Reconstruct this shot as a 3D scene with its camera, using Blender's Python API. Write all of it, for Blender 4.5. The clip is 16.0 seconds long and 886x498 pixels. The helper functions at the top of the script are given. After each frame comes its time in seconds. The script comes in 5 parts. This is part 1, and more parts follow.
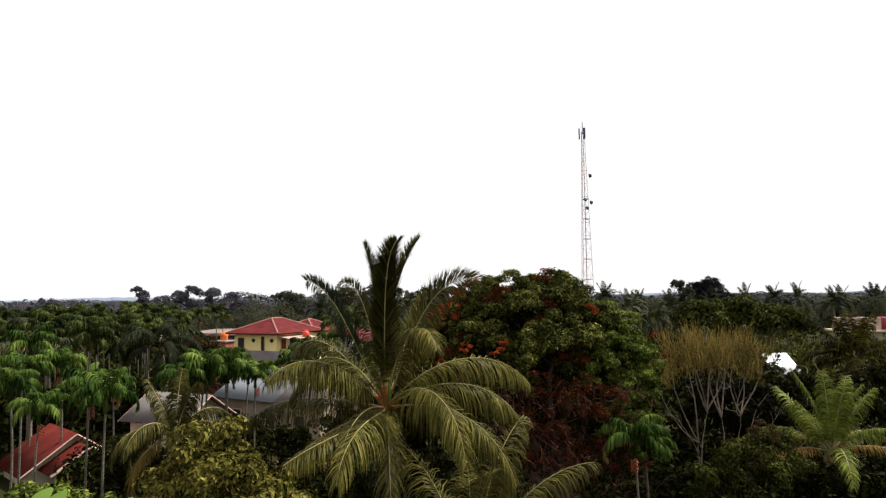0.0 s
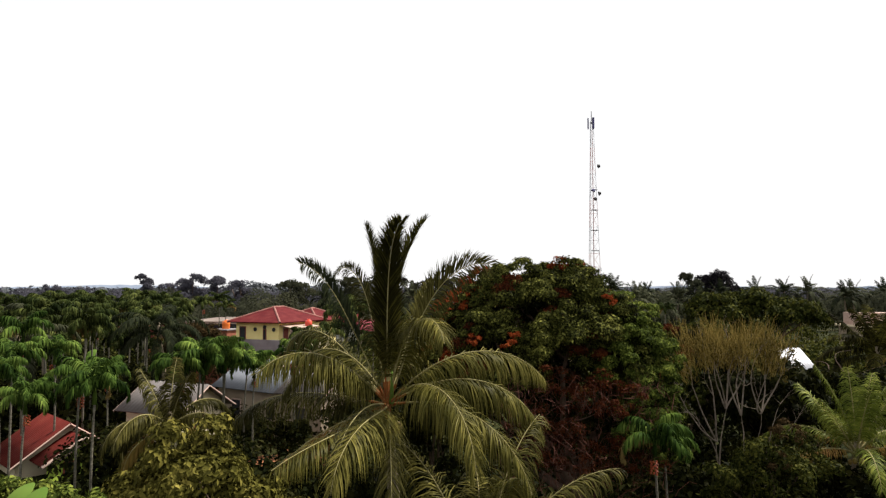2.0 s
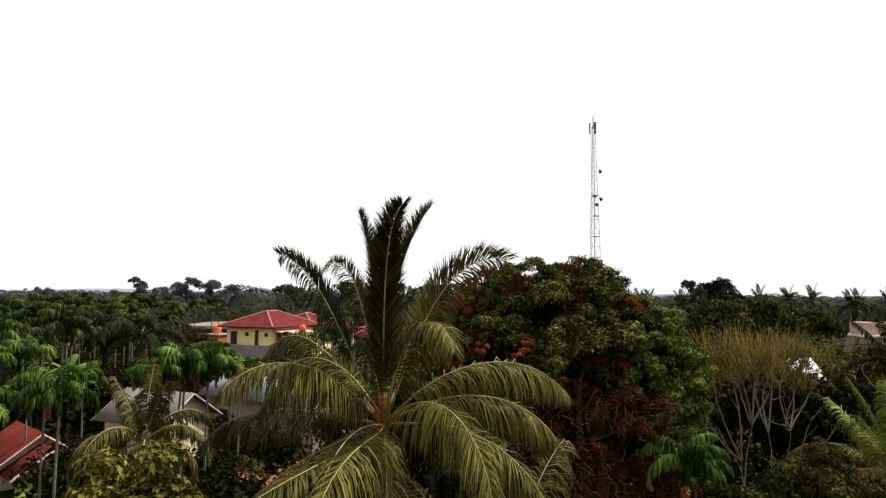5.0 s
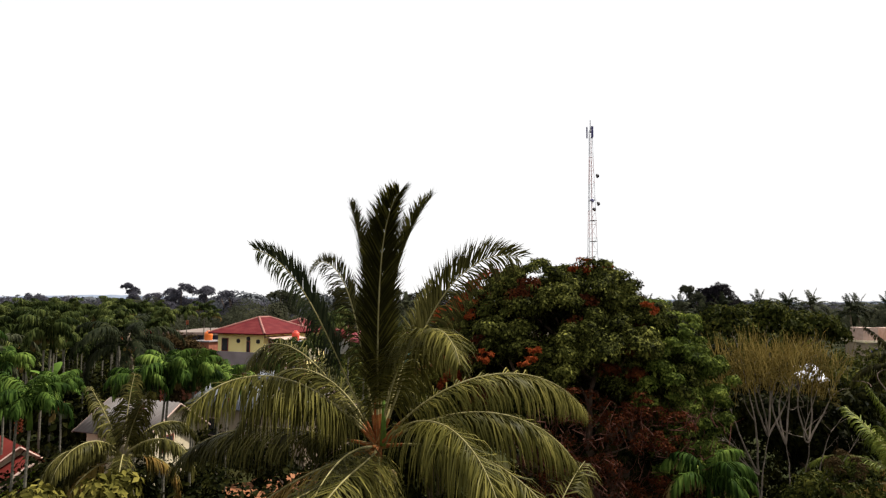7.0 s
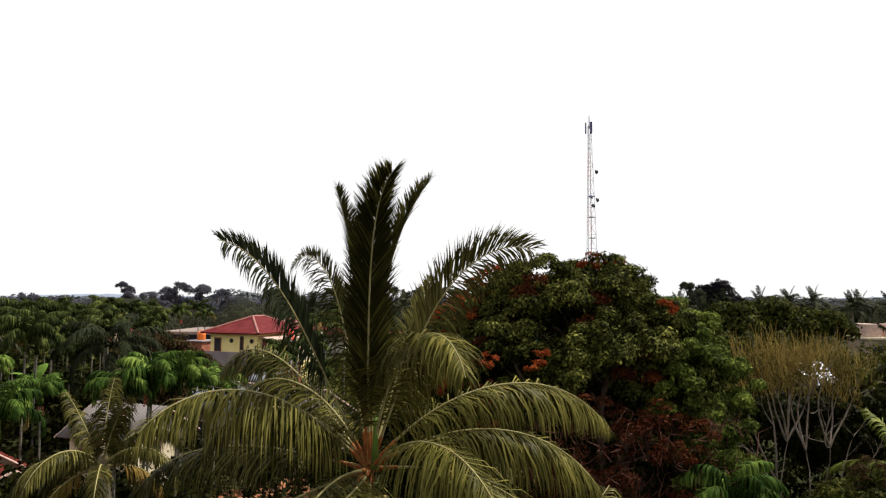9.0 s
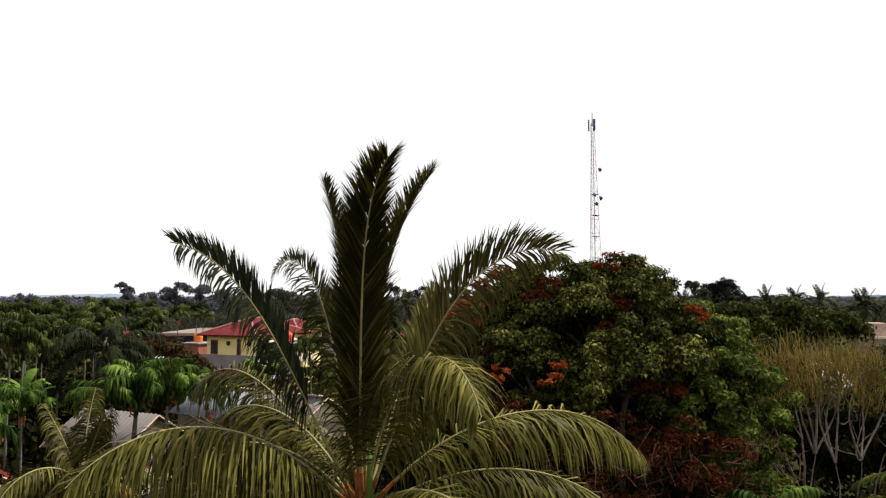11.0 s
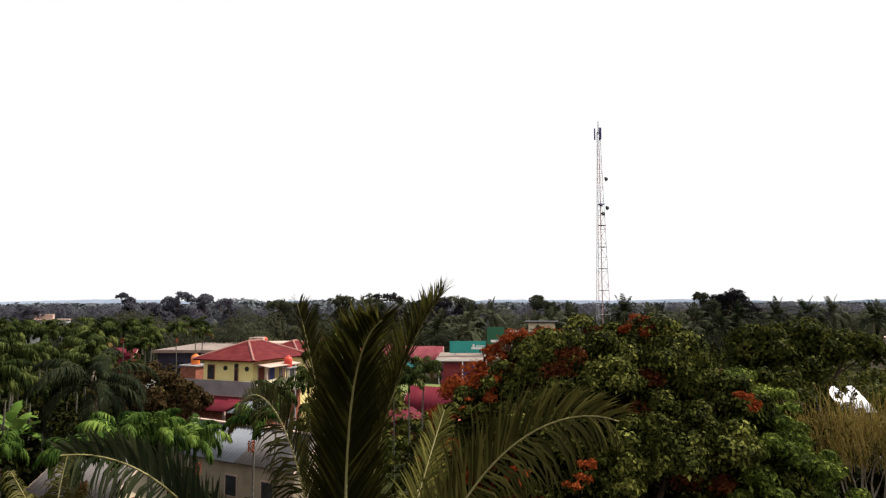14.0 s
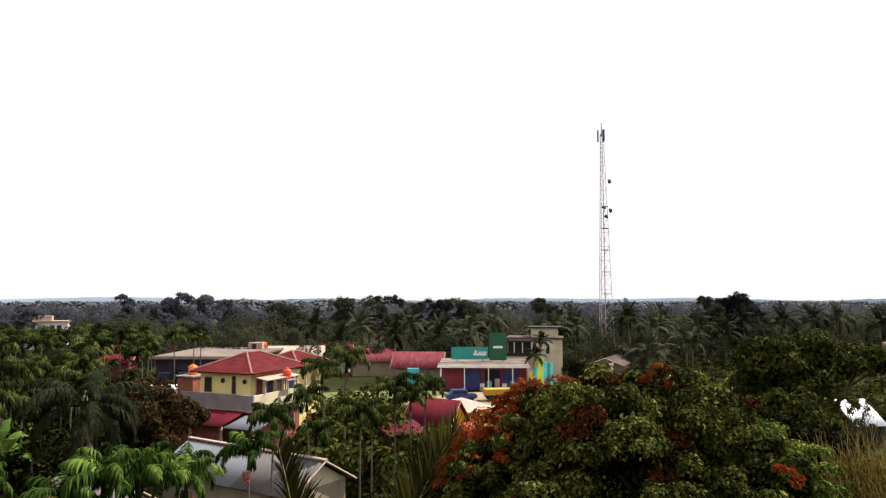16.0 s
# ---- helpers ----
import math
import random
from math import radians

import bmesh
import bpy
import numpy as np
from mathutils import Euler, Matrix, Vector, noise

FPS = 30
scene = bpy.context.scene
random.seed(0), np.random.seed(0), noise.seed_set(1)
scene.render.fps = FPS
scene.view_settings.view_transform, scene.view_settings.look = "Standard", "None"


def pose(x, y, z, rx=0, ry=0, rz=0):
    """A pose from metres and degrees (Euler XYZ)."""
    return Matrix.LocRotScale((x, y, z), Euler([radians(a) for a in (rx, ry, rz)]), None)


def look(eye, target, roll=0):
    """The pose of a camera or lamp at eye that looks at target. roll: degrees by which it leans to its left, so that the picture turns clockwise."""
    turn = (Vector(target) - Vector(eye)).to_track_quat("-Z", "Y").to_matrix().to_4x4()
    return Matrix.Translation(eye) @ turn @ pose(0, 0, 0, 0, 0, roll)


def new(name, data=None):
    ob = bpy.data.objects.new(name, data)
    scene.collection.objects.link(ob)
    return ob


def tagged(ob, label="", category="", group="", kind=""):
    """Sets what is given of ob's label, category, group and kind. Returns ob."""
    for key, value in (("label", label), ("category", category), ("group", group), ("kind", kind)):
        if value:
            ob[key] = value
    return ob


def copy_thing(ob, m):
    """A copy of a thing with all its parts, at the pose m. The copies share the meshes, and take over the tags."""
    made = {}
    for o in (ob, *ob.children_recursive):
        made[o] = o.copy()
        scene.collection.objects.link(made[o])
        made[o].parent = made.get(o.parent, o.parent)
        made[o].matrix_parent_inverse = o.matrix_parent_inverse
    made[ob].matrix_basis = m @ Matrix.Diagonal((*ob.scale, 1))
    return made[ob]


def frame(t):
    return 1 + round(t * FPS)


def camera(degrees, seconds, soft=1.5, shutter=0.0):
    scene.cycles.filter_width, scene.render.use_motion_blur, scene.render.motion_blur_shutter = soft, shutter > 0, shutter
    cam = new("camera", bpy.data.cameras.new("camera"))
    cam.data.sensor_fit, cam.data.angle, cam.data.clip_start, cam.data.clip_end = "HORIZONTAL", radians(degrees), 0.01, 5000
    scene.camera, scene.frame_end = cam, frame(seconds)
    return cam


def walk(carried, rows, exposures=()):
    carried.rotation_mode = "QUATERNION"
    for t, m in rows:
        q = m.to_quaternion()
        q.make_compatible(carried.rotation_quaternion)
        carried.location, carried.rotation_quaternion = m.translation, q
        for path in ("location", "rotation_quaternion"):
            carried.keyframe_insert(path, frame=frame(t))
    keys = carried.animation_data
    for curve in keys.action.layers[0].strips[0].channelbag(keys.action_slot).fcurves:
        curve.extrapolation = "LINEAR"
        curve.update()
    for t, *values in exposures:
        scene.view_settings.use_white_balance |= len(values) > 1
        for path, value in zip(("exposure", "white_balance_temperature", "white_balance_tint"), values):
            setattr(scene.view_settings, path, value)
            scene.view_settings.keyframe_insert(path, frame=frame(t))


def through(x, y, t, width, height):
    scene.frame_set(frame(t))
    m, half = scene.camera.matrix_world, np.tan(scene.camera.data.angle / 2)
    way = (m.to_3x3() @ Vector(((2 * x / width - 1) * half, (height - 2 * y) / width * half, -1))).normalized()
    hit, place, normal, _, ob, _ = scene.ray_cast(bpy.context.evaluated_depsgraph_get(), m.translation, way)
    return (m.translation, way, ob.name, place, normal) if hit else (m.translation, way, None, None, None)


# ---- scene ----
cam = camera(67.0, 16.0, 1.25)
PATH = [
    (0, (-0.492, 1.126, 10.148), (-0.325, 3.113, 10.294), -0.6),
    (0.5, (-0.474, 1.533, 10.114), (-0.309, 3.521, 10.257), -0.6),
    (1, (-0.462, 1.917, 10.111), (-0.301, 3.906, 10.247), -0.4),
    (1.5, (-0.462, 2.265, 10.095), (-0.307, 4.255, 10.219), -0.1),
    (2, (-0.451, 2.644, 10.063), (-0.3, 4.635, 10.182), 0.0),
    (2.5, (-0.454, 3.07, 10.044), (-0.302, 5.061, 10.163), 0.1),
    (3, (-0.444, 3.488, 10.004), (-0.292, 5.478, 10.131), 0.2),
    (3.5, (-0.448, 3.897, 9.98), (-0.296, 5.887, 10.11), 0.4),
    (4, (-0.461, 4.287, 9.954), (-0.308, 6.277, 10.085), 0.4),
    (6.5, (-0.455, 6.229, 9.875), (-0.288, 8.216, 10.028), 0.5),
    (7, (-0.449, 6.605, 9.86), (-0.279, 8.592, 10.016), 0.4),
    (7.5, (-0.443, 6.995, 9.872), (-0.271, 8.981, 10.03), 0.3),
    (8, (-0.417, 7.348, 9.863), (-0.243, 9.334, 10.022), 0.2),
    (8.5, (-0.388, 7.738, 9.873), (-0.211, 9.724, 10.025), 0.2),
    (11, (-0.286, 9.738, 10.049), (-0.113, 11.725, 10.195), -0.0),
    (11.5, (-0.277, 10.141, 10.214), (-0.104, 12.128, 10.361), -0.1),
    (12, (-0.263, 10.454, 10.42), (-0.096, 12.442, 10.565), -0.2),
    (12.5, (-0.279, 10.743, 10.689), (-0.114, 12.731, 10.835), -0.4),
    (13, (-0.266, 11.043, 11.011), (-0.105, 13.031, 11.156), -0.5),
    (13.5, (-0.227, 11.381, 11.299), (-0.068, 13.369, 11.448), -0.3),
    (14, (-0.199, 11.689, 11.598), (-0.037, 13.676, 11.757), -0.1),
    (14.5, (-0.197, 12.005, 11.878), (-0.032, 13.992, 12.036), 0.1),
    (15, (-0.18, 12.306, 12.163), (-0.014, 14.293, 12.323), 0.1),
    (15.5, (-0.207, 12.594, 12.44), (-0.039, 14.581, 12.593), 0.2),
    (16, (-0.212, 12.895, 12.709), (-0.053, 14.883, 12.862), 0.0),
]
walk(cam, [(t, look(eye, target, roll)) for t, eye, target, roll in PATH])

# ---- world, sun ----
SUN_EL, SUN_AZ = 56.0, 72.0      # degrees; azimuth clockwise from +y
world = bpy.data.worlds.new("hazy_sky")
scene.world = world
world.use_nodes = True
wn, wl = world.node_tree.nodes, world.node_tree.links
wn.clear()
sky = wn.new("ShaderNodeTexSky")
sky.sky_type = "NISHITA"
sky.sun_disc = False
sky.sun_elevation, sky.sun_rotation = radians(SUN_EL), radians(SUN_AZ)
sky.air_density, sky.dust_density, sky.ozone_density = 1.0, 2.0, 1.0
haze = wn.new("ShaderNodeMix")
haze.data_type = "RGBA"
haze.inputs[0].default_value = 0.95
haze.inputs[7].default_value = (7.9, 7.85, 7.85, 1)
bg = wn.new("ShaderNodeBackground")
bg.inputs[1].default_value = 0.088
wout = wn.new("ShaderNodeOutputWorld")
wl.new(sky.outputs[0], haze.inputs[6])
wl.new(haze.outputs[2], bg.inputs[0])
wl.new(bg.outputs[0], wout.inputs[0])
sun_data = bpy.data.lights.new("sun", "SUN")
sun_data.energy, sun_data.angle, sun_data.color = 5.0, radians(1.2), (1.0, 0.95, 0.86)
sun = new("sun", sun_data)
sun_dir = Vector((math.sin(radians(SUN_AZ)) * math.cos(radians(SUN_EL)), math.cos(radians(SUN_AZ)) * math.cos(radians(SUN_EL)), math.sin(radians(SUN_EL))))
sun.matrix_basis = look(sun_dir * 120, (0, 0, 0))
scene.view_settings.exposure = 0.6


# ---- materials ----
def nodes_of(name):
    m = bpy.data.materials.new(name)
    m.use_nodes = True
    n, l = m.node_tree.nodes, m.node_tree.links
    return m, n, l, n["Principled BSDF"]


def ramp(n, cols):
    r = n.new("ShaderNodeValToRGB")
    e = r.color_ramp.elements
    while len(e) < len(cols):
        e.new(0.5)
    for k, c in enumerate(cols):
        e[k].position = k / (len(cols) - 1)
        e[k].color = (*c, 1)
    return r


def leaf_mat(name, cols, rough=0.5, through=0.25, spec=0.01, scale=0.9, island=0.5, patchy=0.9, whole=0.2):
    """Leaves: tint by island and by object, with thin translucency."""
    # wide ramps: part of the sun and shade contrast is in these tints
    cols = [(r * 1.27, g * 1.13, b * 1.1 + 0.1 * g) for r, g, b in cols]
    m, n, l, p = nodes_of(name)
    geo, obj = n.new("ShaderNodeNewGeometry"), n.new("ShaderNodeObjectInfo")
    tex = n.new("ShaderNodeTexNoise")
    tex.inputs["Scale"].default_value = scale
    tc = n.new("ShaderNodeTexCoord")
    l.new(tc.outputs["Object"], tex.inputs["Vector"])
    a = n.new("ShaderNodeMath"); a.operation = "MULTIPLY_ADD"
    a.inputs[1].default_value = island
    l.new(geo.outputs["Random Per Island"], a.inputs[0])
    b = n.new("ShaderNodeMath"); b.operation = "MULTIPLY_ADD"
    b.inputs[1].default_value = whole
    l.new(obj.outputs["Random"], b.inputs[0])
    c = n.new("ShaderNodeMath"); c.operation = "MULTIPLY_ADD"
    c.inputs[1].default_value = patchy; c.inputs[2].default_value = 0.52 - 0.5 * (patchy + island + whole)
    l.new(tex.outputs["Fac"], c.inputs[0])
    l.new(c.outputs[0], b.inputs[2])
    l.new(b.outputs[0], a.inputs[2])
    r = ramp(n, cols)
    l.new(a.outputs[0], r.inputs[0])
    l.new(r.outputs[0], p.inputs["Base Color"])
    p.inputs["Roughness"].default_value = rough
    p.inputs["Specular IOR Level"].default_value = spec
    t = n.new("ShaderNodeBsdfTranslucent")
    l.new(r.outputs[0], t.inputs[0])
    mix = n.new("ShaderNodeMixShader")
    mix.inputs[0].default_value = through
    l.new(p.outputs[0], mix.inputs[1])
    l.new(t.outputs[0], mix.inputs[2])
    l.new(mix.outputs[0], n["Material Output"].inputs[0])
    return m


def surf_mat(name, cols, scale=3.0, rough=0.7, bump=0.2, metal=0.0, fine=30.0, spec=0.3, stretch=(1, 1, 1)):
    """Painted, stained or grown surface with broad stains and fine grain."""
    m, n, l, p = nodes_of(name)
    tc = n.new("ShaderNodeTexCoord")
    mp = n.new("ShaderNodeMapping")
    mp.inputs["Scale"].default_value = stretch
    l.new(tc.outputs["Object"], mp.inputs[0])
    big, small = n.new("ShaderNodeTexNoise"), n.new("ShaderNodeTexNoise")
    big.inputs["Scale"].default_value, big.inputs["Detail"].default_value = scale, 5
    small.inputs["Scale"].default_value, small.inputs["Detail"].default_value = fine, 3
    for k in (big, small):
        l.new(mp.outputs[0], k.inputs["Vector"])
    a = n.new("ShaderNodeMath"); a.operation = "MULTIPLY_ADD"; a.inputs[1].default_value = 0.35
    l.new(small.outputs["Fac"], a.inputs[0])
    b = n.new("ShaderNodeMath"); b.operation = "MULTIPLY_ADD"; b.inputs[1].default_value = 1.5; b.inputs[2].default_value = -0.42
    l.new(big.outputs["Fac"], b.inputs[0])
    l.new(b.outputs[0], a.inputs[2])
    r = ramp(n, cols)
    l.new(a.outputs[0], r.inputs[0])
    l.new(r.outputs[0], p.inputs["Base Color"])
    p.inputs["Roughness"].default_value = rough
    p.inputs["Metallic"].default_value = metal
    p.inputs["Specular IOR Level"].default_value = spec
    bp = n.new("ShaderNodeBump")
    bp.inputs["Strength"].default_value, bp.inputs["Distance"].default_value = bump, 0.02
    l.new(small.outputs["Fac"], bp.inputs["Height"])
    l.new(bp.outputs[0], p.inputs["Normal"])
    return m


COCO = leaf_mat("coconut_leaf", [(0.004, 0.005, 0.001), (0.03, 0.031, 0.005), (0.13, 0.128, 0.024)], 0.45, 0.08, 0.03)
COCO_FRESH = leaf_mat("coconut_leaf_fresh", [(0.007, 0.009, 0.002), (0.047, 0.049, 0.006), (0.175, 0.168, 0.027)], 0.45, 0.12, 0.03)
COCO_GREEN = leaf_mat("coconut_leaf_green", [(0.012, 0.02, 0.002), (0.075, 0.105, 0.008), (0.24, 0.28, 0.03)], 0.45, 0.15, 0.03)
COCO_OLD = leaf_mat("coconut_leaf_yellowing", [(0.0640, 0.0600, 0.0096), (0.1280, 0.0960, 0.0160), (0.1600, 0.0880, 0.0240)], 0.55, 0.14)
COCO_FAR = leaf_mat("coconut_leaf_dark", [(0.004, 0.006, 0.003), (0.012, 0.017, 0.007), (0.035, 0.042, 0.015)], 0.5, 0.1)
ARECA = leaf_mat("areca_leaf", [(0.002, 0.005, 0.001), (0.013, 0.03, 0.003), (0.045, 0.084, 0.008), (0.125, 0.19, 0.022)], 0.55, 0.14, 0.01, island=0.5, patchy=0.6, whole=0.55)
# darker copy of the areca leaf: the deeper grove's shade is in its colour
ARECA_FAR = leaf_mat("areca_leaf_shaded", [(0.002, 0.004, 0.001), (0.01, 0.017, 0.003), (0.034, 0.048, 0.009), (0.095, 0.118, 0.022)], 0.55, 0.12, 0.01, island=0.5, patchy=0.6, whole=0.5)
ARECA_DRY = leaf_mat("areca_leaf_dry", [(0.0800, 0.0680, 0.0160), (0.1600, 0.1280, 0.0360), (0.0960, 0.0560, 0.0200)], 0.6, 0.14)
# near-black and bright stops put crown shade and highlights into the colour
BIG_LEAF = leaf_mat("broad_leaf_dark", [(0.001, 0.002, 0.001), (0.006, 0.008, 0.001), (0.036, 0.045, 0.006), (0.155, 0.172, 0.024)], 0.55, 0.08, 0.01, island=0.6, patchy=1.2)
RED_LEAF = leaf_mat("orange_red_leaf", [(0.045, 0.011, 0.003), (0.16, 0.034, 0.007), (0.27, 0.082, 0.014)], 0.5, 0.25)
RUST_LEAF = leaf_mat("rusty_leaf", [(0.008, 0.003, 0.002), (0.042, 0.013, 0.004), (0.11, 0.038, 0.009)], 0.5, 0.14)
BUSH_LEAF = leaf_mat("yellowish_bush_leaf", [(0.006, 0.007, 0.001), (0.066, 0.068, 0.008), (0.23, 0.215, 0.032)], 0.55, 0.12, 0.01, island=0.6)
# near-black tint: the deep shade under the trees is in this colour
SHADE_LEAF = leaf_mat("shade_dark_leaf", [(0.001, 0.002, 0.001), (0.005, 0.007, 0.001), (0.024, 0.026, 0.004)], 0.5, 0.12)
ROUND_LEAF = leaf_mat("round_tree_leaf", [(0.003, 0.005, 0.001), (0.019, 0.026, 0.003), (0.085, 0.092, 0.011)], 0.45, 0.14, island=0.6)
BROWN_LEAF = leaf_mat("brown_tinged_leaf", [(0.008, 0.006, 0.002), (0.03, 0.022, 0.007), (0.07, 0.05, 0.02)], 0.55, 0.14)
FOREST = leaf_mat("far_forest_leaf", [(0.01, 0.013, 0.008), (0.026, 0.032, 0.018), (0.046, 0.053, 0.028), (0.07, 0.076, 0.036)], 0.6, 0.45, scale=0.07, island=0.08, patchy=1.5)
# blue-green tint with the haze of distance mixed into the leaf colour
FOREST_MID = leaf_mat("hazy_forest_leaf", [(0.042, 0.044, 0.054), (0.066, 0.072, 0.084), (0.095, 0.104, 0.115)], 0.6, 0.45, scale=0.04, island=0.08, patchy=1.4)
# coconut leaf greyed with haze in its tint
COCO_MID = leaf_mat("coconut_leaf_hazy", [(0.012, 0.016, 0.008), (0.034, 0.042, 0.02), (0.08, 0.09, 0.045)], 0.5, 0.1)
# darker copy of the coconut leaf: backlit shade is in its colour
COCO_DEEP = leaf_mat("coconut_leaf_backlit", [(0.003, 0.003, 0.001), (0.016, 0.017, 0.003), (0.15, 0.155, 0.018)], 0.5, 0.35, 0.01, island=0.35)
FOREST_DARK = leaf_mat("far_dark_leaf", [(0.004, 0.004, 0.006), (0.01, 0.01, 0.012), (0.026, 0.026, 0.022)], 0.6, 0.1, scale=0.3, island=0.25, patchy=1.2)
# paler still: stronger haze in the base colour
FOREST_HAZE = leaf_mat("hazy_distant_leaf", [(0.05, 0.06, 0.06), (0.075, 0.09, 0.092), (0.105, 0.122, 0.125)], 0.7, 0.05, scale=0.02, island=0.2, patchy=1.5)
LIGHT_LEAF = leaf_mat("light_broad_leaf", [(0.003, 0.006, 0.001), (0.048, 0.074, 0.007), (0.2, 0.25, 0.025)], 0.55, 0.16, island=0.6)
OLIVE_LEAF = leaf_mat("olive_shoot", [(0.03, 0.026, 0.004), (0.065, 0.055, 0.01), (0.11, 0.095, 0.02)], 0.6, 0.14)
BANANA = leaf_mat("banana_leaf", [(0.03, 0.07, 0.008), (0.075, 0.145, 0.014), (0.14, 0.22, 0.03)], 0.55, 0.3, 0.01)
TRUNK = surf_mat("palm_trunk", [(0.1, 0.075, 0.05), (0.2, 0.16, 0.11), (0.3, 0.24, 0.16)], 4, 0.85, 0.6, fine=25, stretch=(1, 1, 4))
ARECA_TRUNK = surf_mat("areca_trunk", [(0.04, 0.036, 0.027), (0.1, 0.09, 0.066), (0.2, 0.18, 0.14)], 3, 0.8, 0.4, stretch=(1, 1, 5))
BARK = surf_mat("tree_bark", [(0.035, 0.022, 0.015), (0.075, 0.048, 0.032), (0.12, 0.082, 0.055)], 5, 0.9, 0.7)
PALE_BARK = surf_mat("pale_bark", [(0.07, 0.055, 0.04), (0.16, 0.125, 0.095), (0.29, 0.24, 0.19)], 4, 0.85, 0.5)
REDTWIG = surf_mat("reddish_twig", [(0.025, 0.007, 0.004), (0.07, 0.021, 0.012), (0.14, 0.055, 0.034)], 3, 0.9, 0.3)
TWIG = surf_mat("dry_twig", [(0.09, 0.065, 0.015), (0.17, 0.12, 0.03), (0.23, 0.17, 0.05)], 3, 0.9, 0.3, spec=0.05)
SHEATH = surf_mat("frond_sheath", [(0.09, 0.022, 0.008), (0.2, 0.06, 0.016), (0.24, 0.12, 0.03)], 6, 0.7, 0.5, spec=0.1)
RACHIS = surf_mat("frond_midrib", [(0.14, 0.115, 0.04), (0.22, 0.19, 0.08), (0.32, 0.28, 0.14)], 3, 0.6, 0.1, spec=0.08)
FRUIT = surf_mat("orange_red_nut", [(0.18, 0.03, 0.012), (0.3, 0.055, 0.02), (0.36, 0.11, 0.03)], 8, 0.5, 0.1)
NUT = surf_mat("coconut_husk", [(0.1, 0.09, 0.02), (0.2, 0.14, 0.03), (0.26, 0.17, 0.05)], 5, 0.5, 0.2)
SOIL = surf_mat("ground_soil", [(0.01, 0.013, 0.004), (0.02, 0.024, 0.007), (0.05, 0.035, 0.014)], 0.12, 0.95, 0.5, fine=6, spec=0.05)
CLAY = surf_mat("orange_clay", [(0.14, 0.05, 0.022), (0.22, 0.085, 0.035), (0.3, 0.14, 0.065)], 0.6, 0.95, 0.5, fine=9)
SAND = surf_mat("sandy_yard", [(0.17, 0.12, 0.075), (0.27, 0.2, 0.13), (0.34, 0.27, 0.19)], 0.3, 0.95, 0.4, fine=5, spec=0.05)
GRASS = surf_mat("short_grass", [(0.06, 0.07, 0.02), (0.1, 0.12, 0.03), (0.17, 0.16, 0.06)], 0.5, 0.95, 0.5, fine=9)
YELLOW = surf_mat("yellow_wall_paint", [(0.7, 0.55, 0.2), (0.8, 0.66, 0.28), (0.83, 0.7, 0.34)], 0.9, 0.7, 0.1, fine=14)
CREAM = surf_mat("cream_wall_paint", [(0.42, 0.34, 0.22), (0.58, 0.49, 0.34), (0.66, 0.58, 0.43)], 0.8, 0.75, 0.15, fine=12)
WHITE = surf_mat("white_wall_paint", [(0.55, 0.53, 0.5), (0.72, 0.71, 0.69), (0.8, 0.79, 0.78)], 0.8, 0.7, 0.1, fine=12)
GREY = surf_mat("grey_render", [(0.14, 0.12, 0.125), (0.22, 0.195, 0.2), (0.28, 0.25, 0.25)], 0.9, 0.85, 0.25, fine=12)
BRICK = surf_mat("red_brick_wall", [(0.16, 0.055, 0.035), (0.26, 0.085, 0.05), (0.34, 0.14, 0.09)], 2.5, 0.85, 0.5, fine=14)
MAROON = surf_mat("maroon_wall_paint", [(0.17, 0.025, 0.03), (0.26, 0.035, 0.045), (0.32, 0.07, 0.07)], 0.9, 0.7, 0.1, fine=10)
TILE = surf_mat("maroon_roof_tile", [(0.06, 0.008, 0.01), (0.095, 0.012, 0.014), (0.135, 0.03, 0.026)], 1.1, 0.75, 0.5, fine=9, stretch=(1, 1, 3), spec=0.06)
RIDGECAP = surf_mat("mortar_ridge_cap", [(0.16, 0.06, 0.05), (0.26, 0.11, 0.09), (0.34, 0.17, 0.14)], 2, 0.8, 0.3)
REDTIN = surf_mat("red_metal_roof", [(0.06, 0.006, 0.012), (0.105, 0.009, 0.018), (0.14, 0.03, 0.03)], 0.6, 0.6, 0.1, fine=12, spec=0.08)
WINETIN = surf_mat("wine_red_roof", [(0.09, 0.014, 0.022), (0.145, 0.024, 0.034), (0.21, 0.065, 0.066)], 0.6, 0.6, 0.2, fine=5, stretch=(3, 1, 1), spec=0.1)
BROWNTIN = surf_mat("brown_metal_roof", [(0.05, 0.032, 0.028), (0.09, 0.06, 0.05), (0.14, 0.1, 0.085)], 0.6, 0.65, 0.2, fine=9, spec=0.1)
RUSTTIN = surf_mat("rusty_red_roof", [(0.055, 0.009, 0.007), (0.09, 0.014, 0.011), (0.13, 0.032, 0.022)], 0.7, 0.65, 0.2, fine=10, spec=0.06)
# dull brown; on the bungalows it stands in for wall shade
DULLWALL = surf_mat("dull_brown_wall_paint", [(0.18, 0.14, 0.1), (0.28, 0.22, 0.16), (0.36, 0.3, 0.22)], 0.8, 0.8, 0.15, fine=12, spec=0.1)
ORANGETIN = surf_mat("orange_red_roof", [(0.24, 0.035, 0.02), (0.36, 0.065, 0.035), (0.4, 0.12, 0.07)], 0.6, 0.6, 0.2, fine=12)
ZINC = surf_mat("weathered_zinc", [(0.1, 0.105, 0.12), (0.145, 0.155, 0.175), (0.19, 0.195, 0.215)], 0.5, 0.6, 0.1, 0.1, fine=8, spec=0.15)
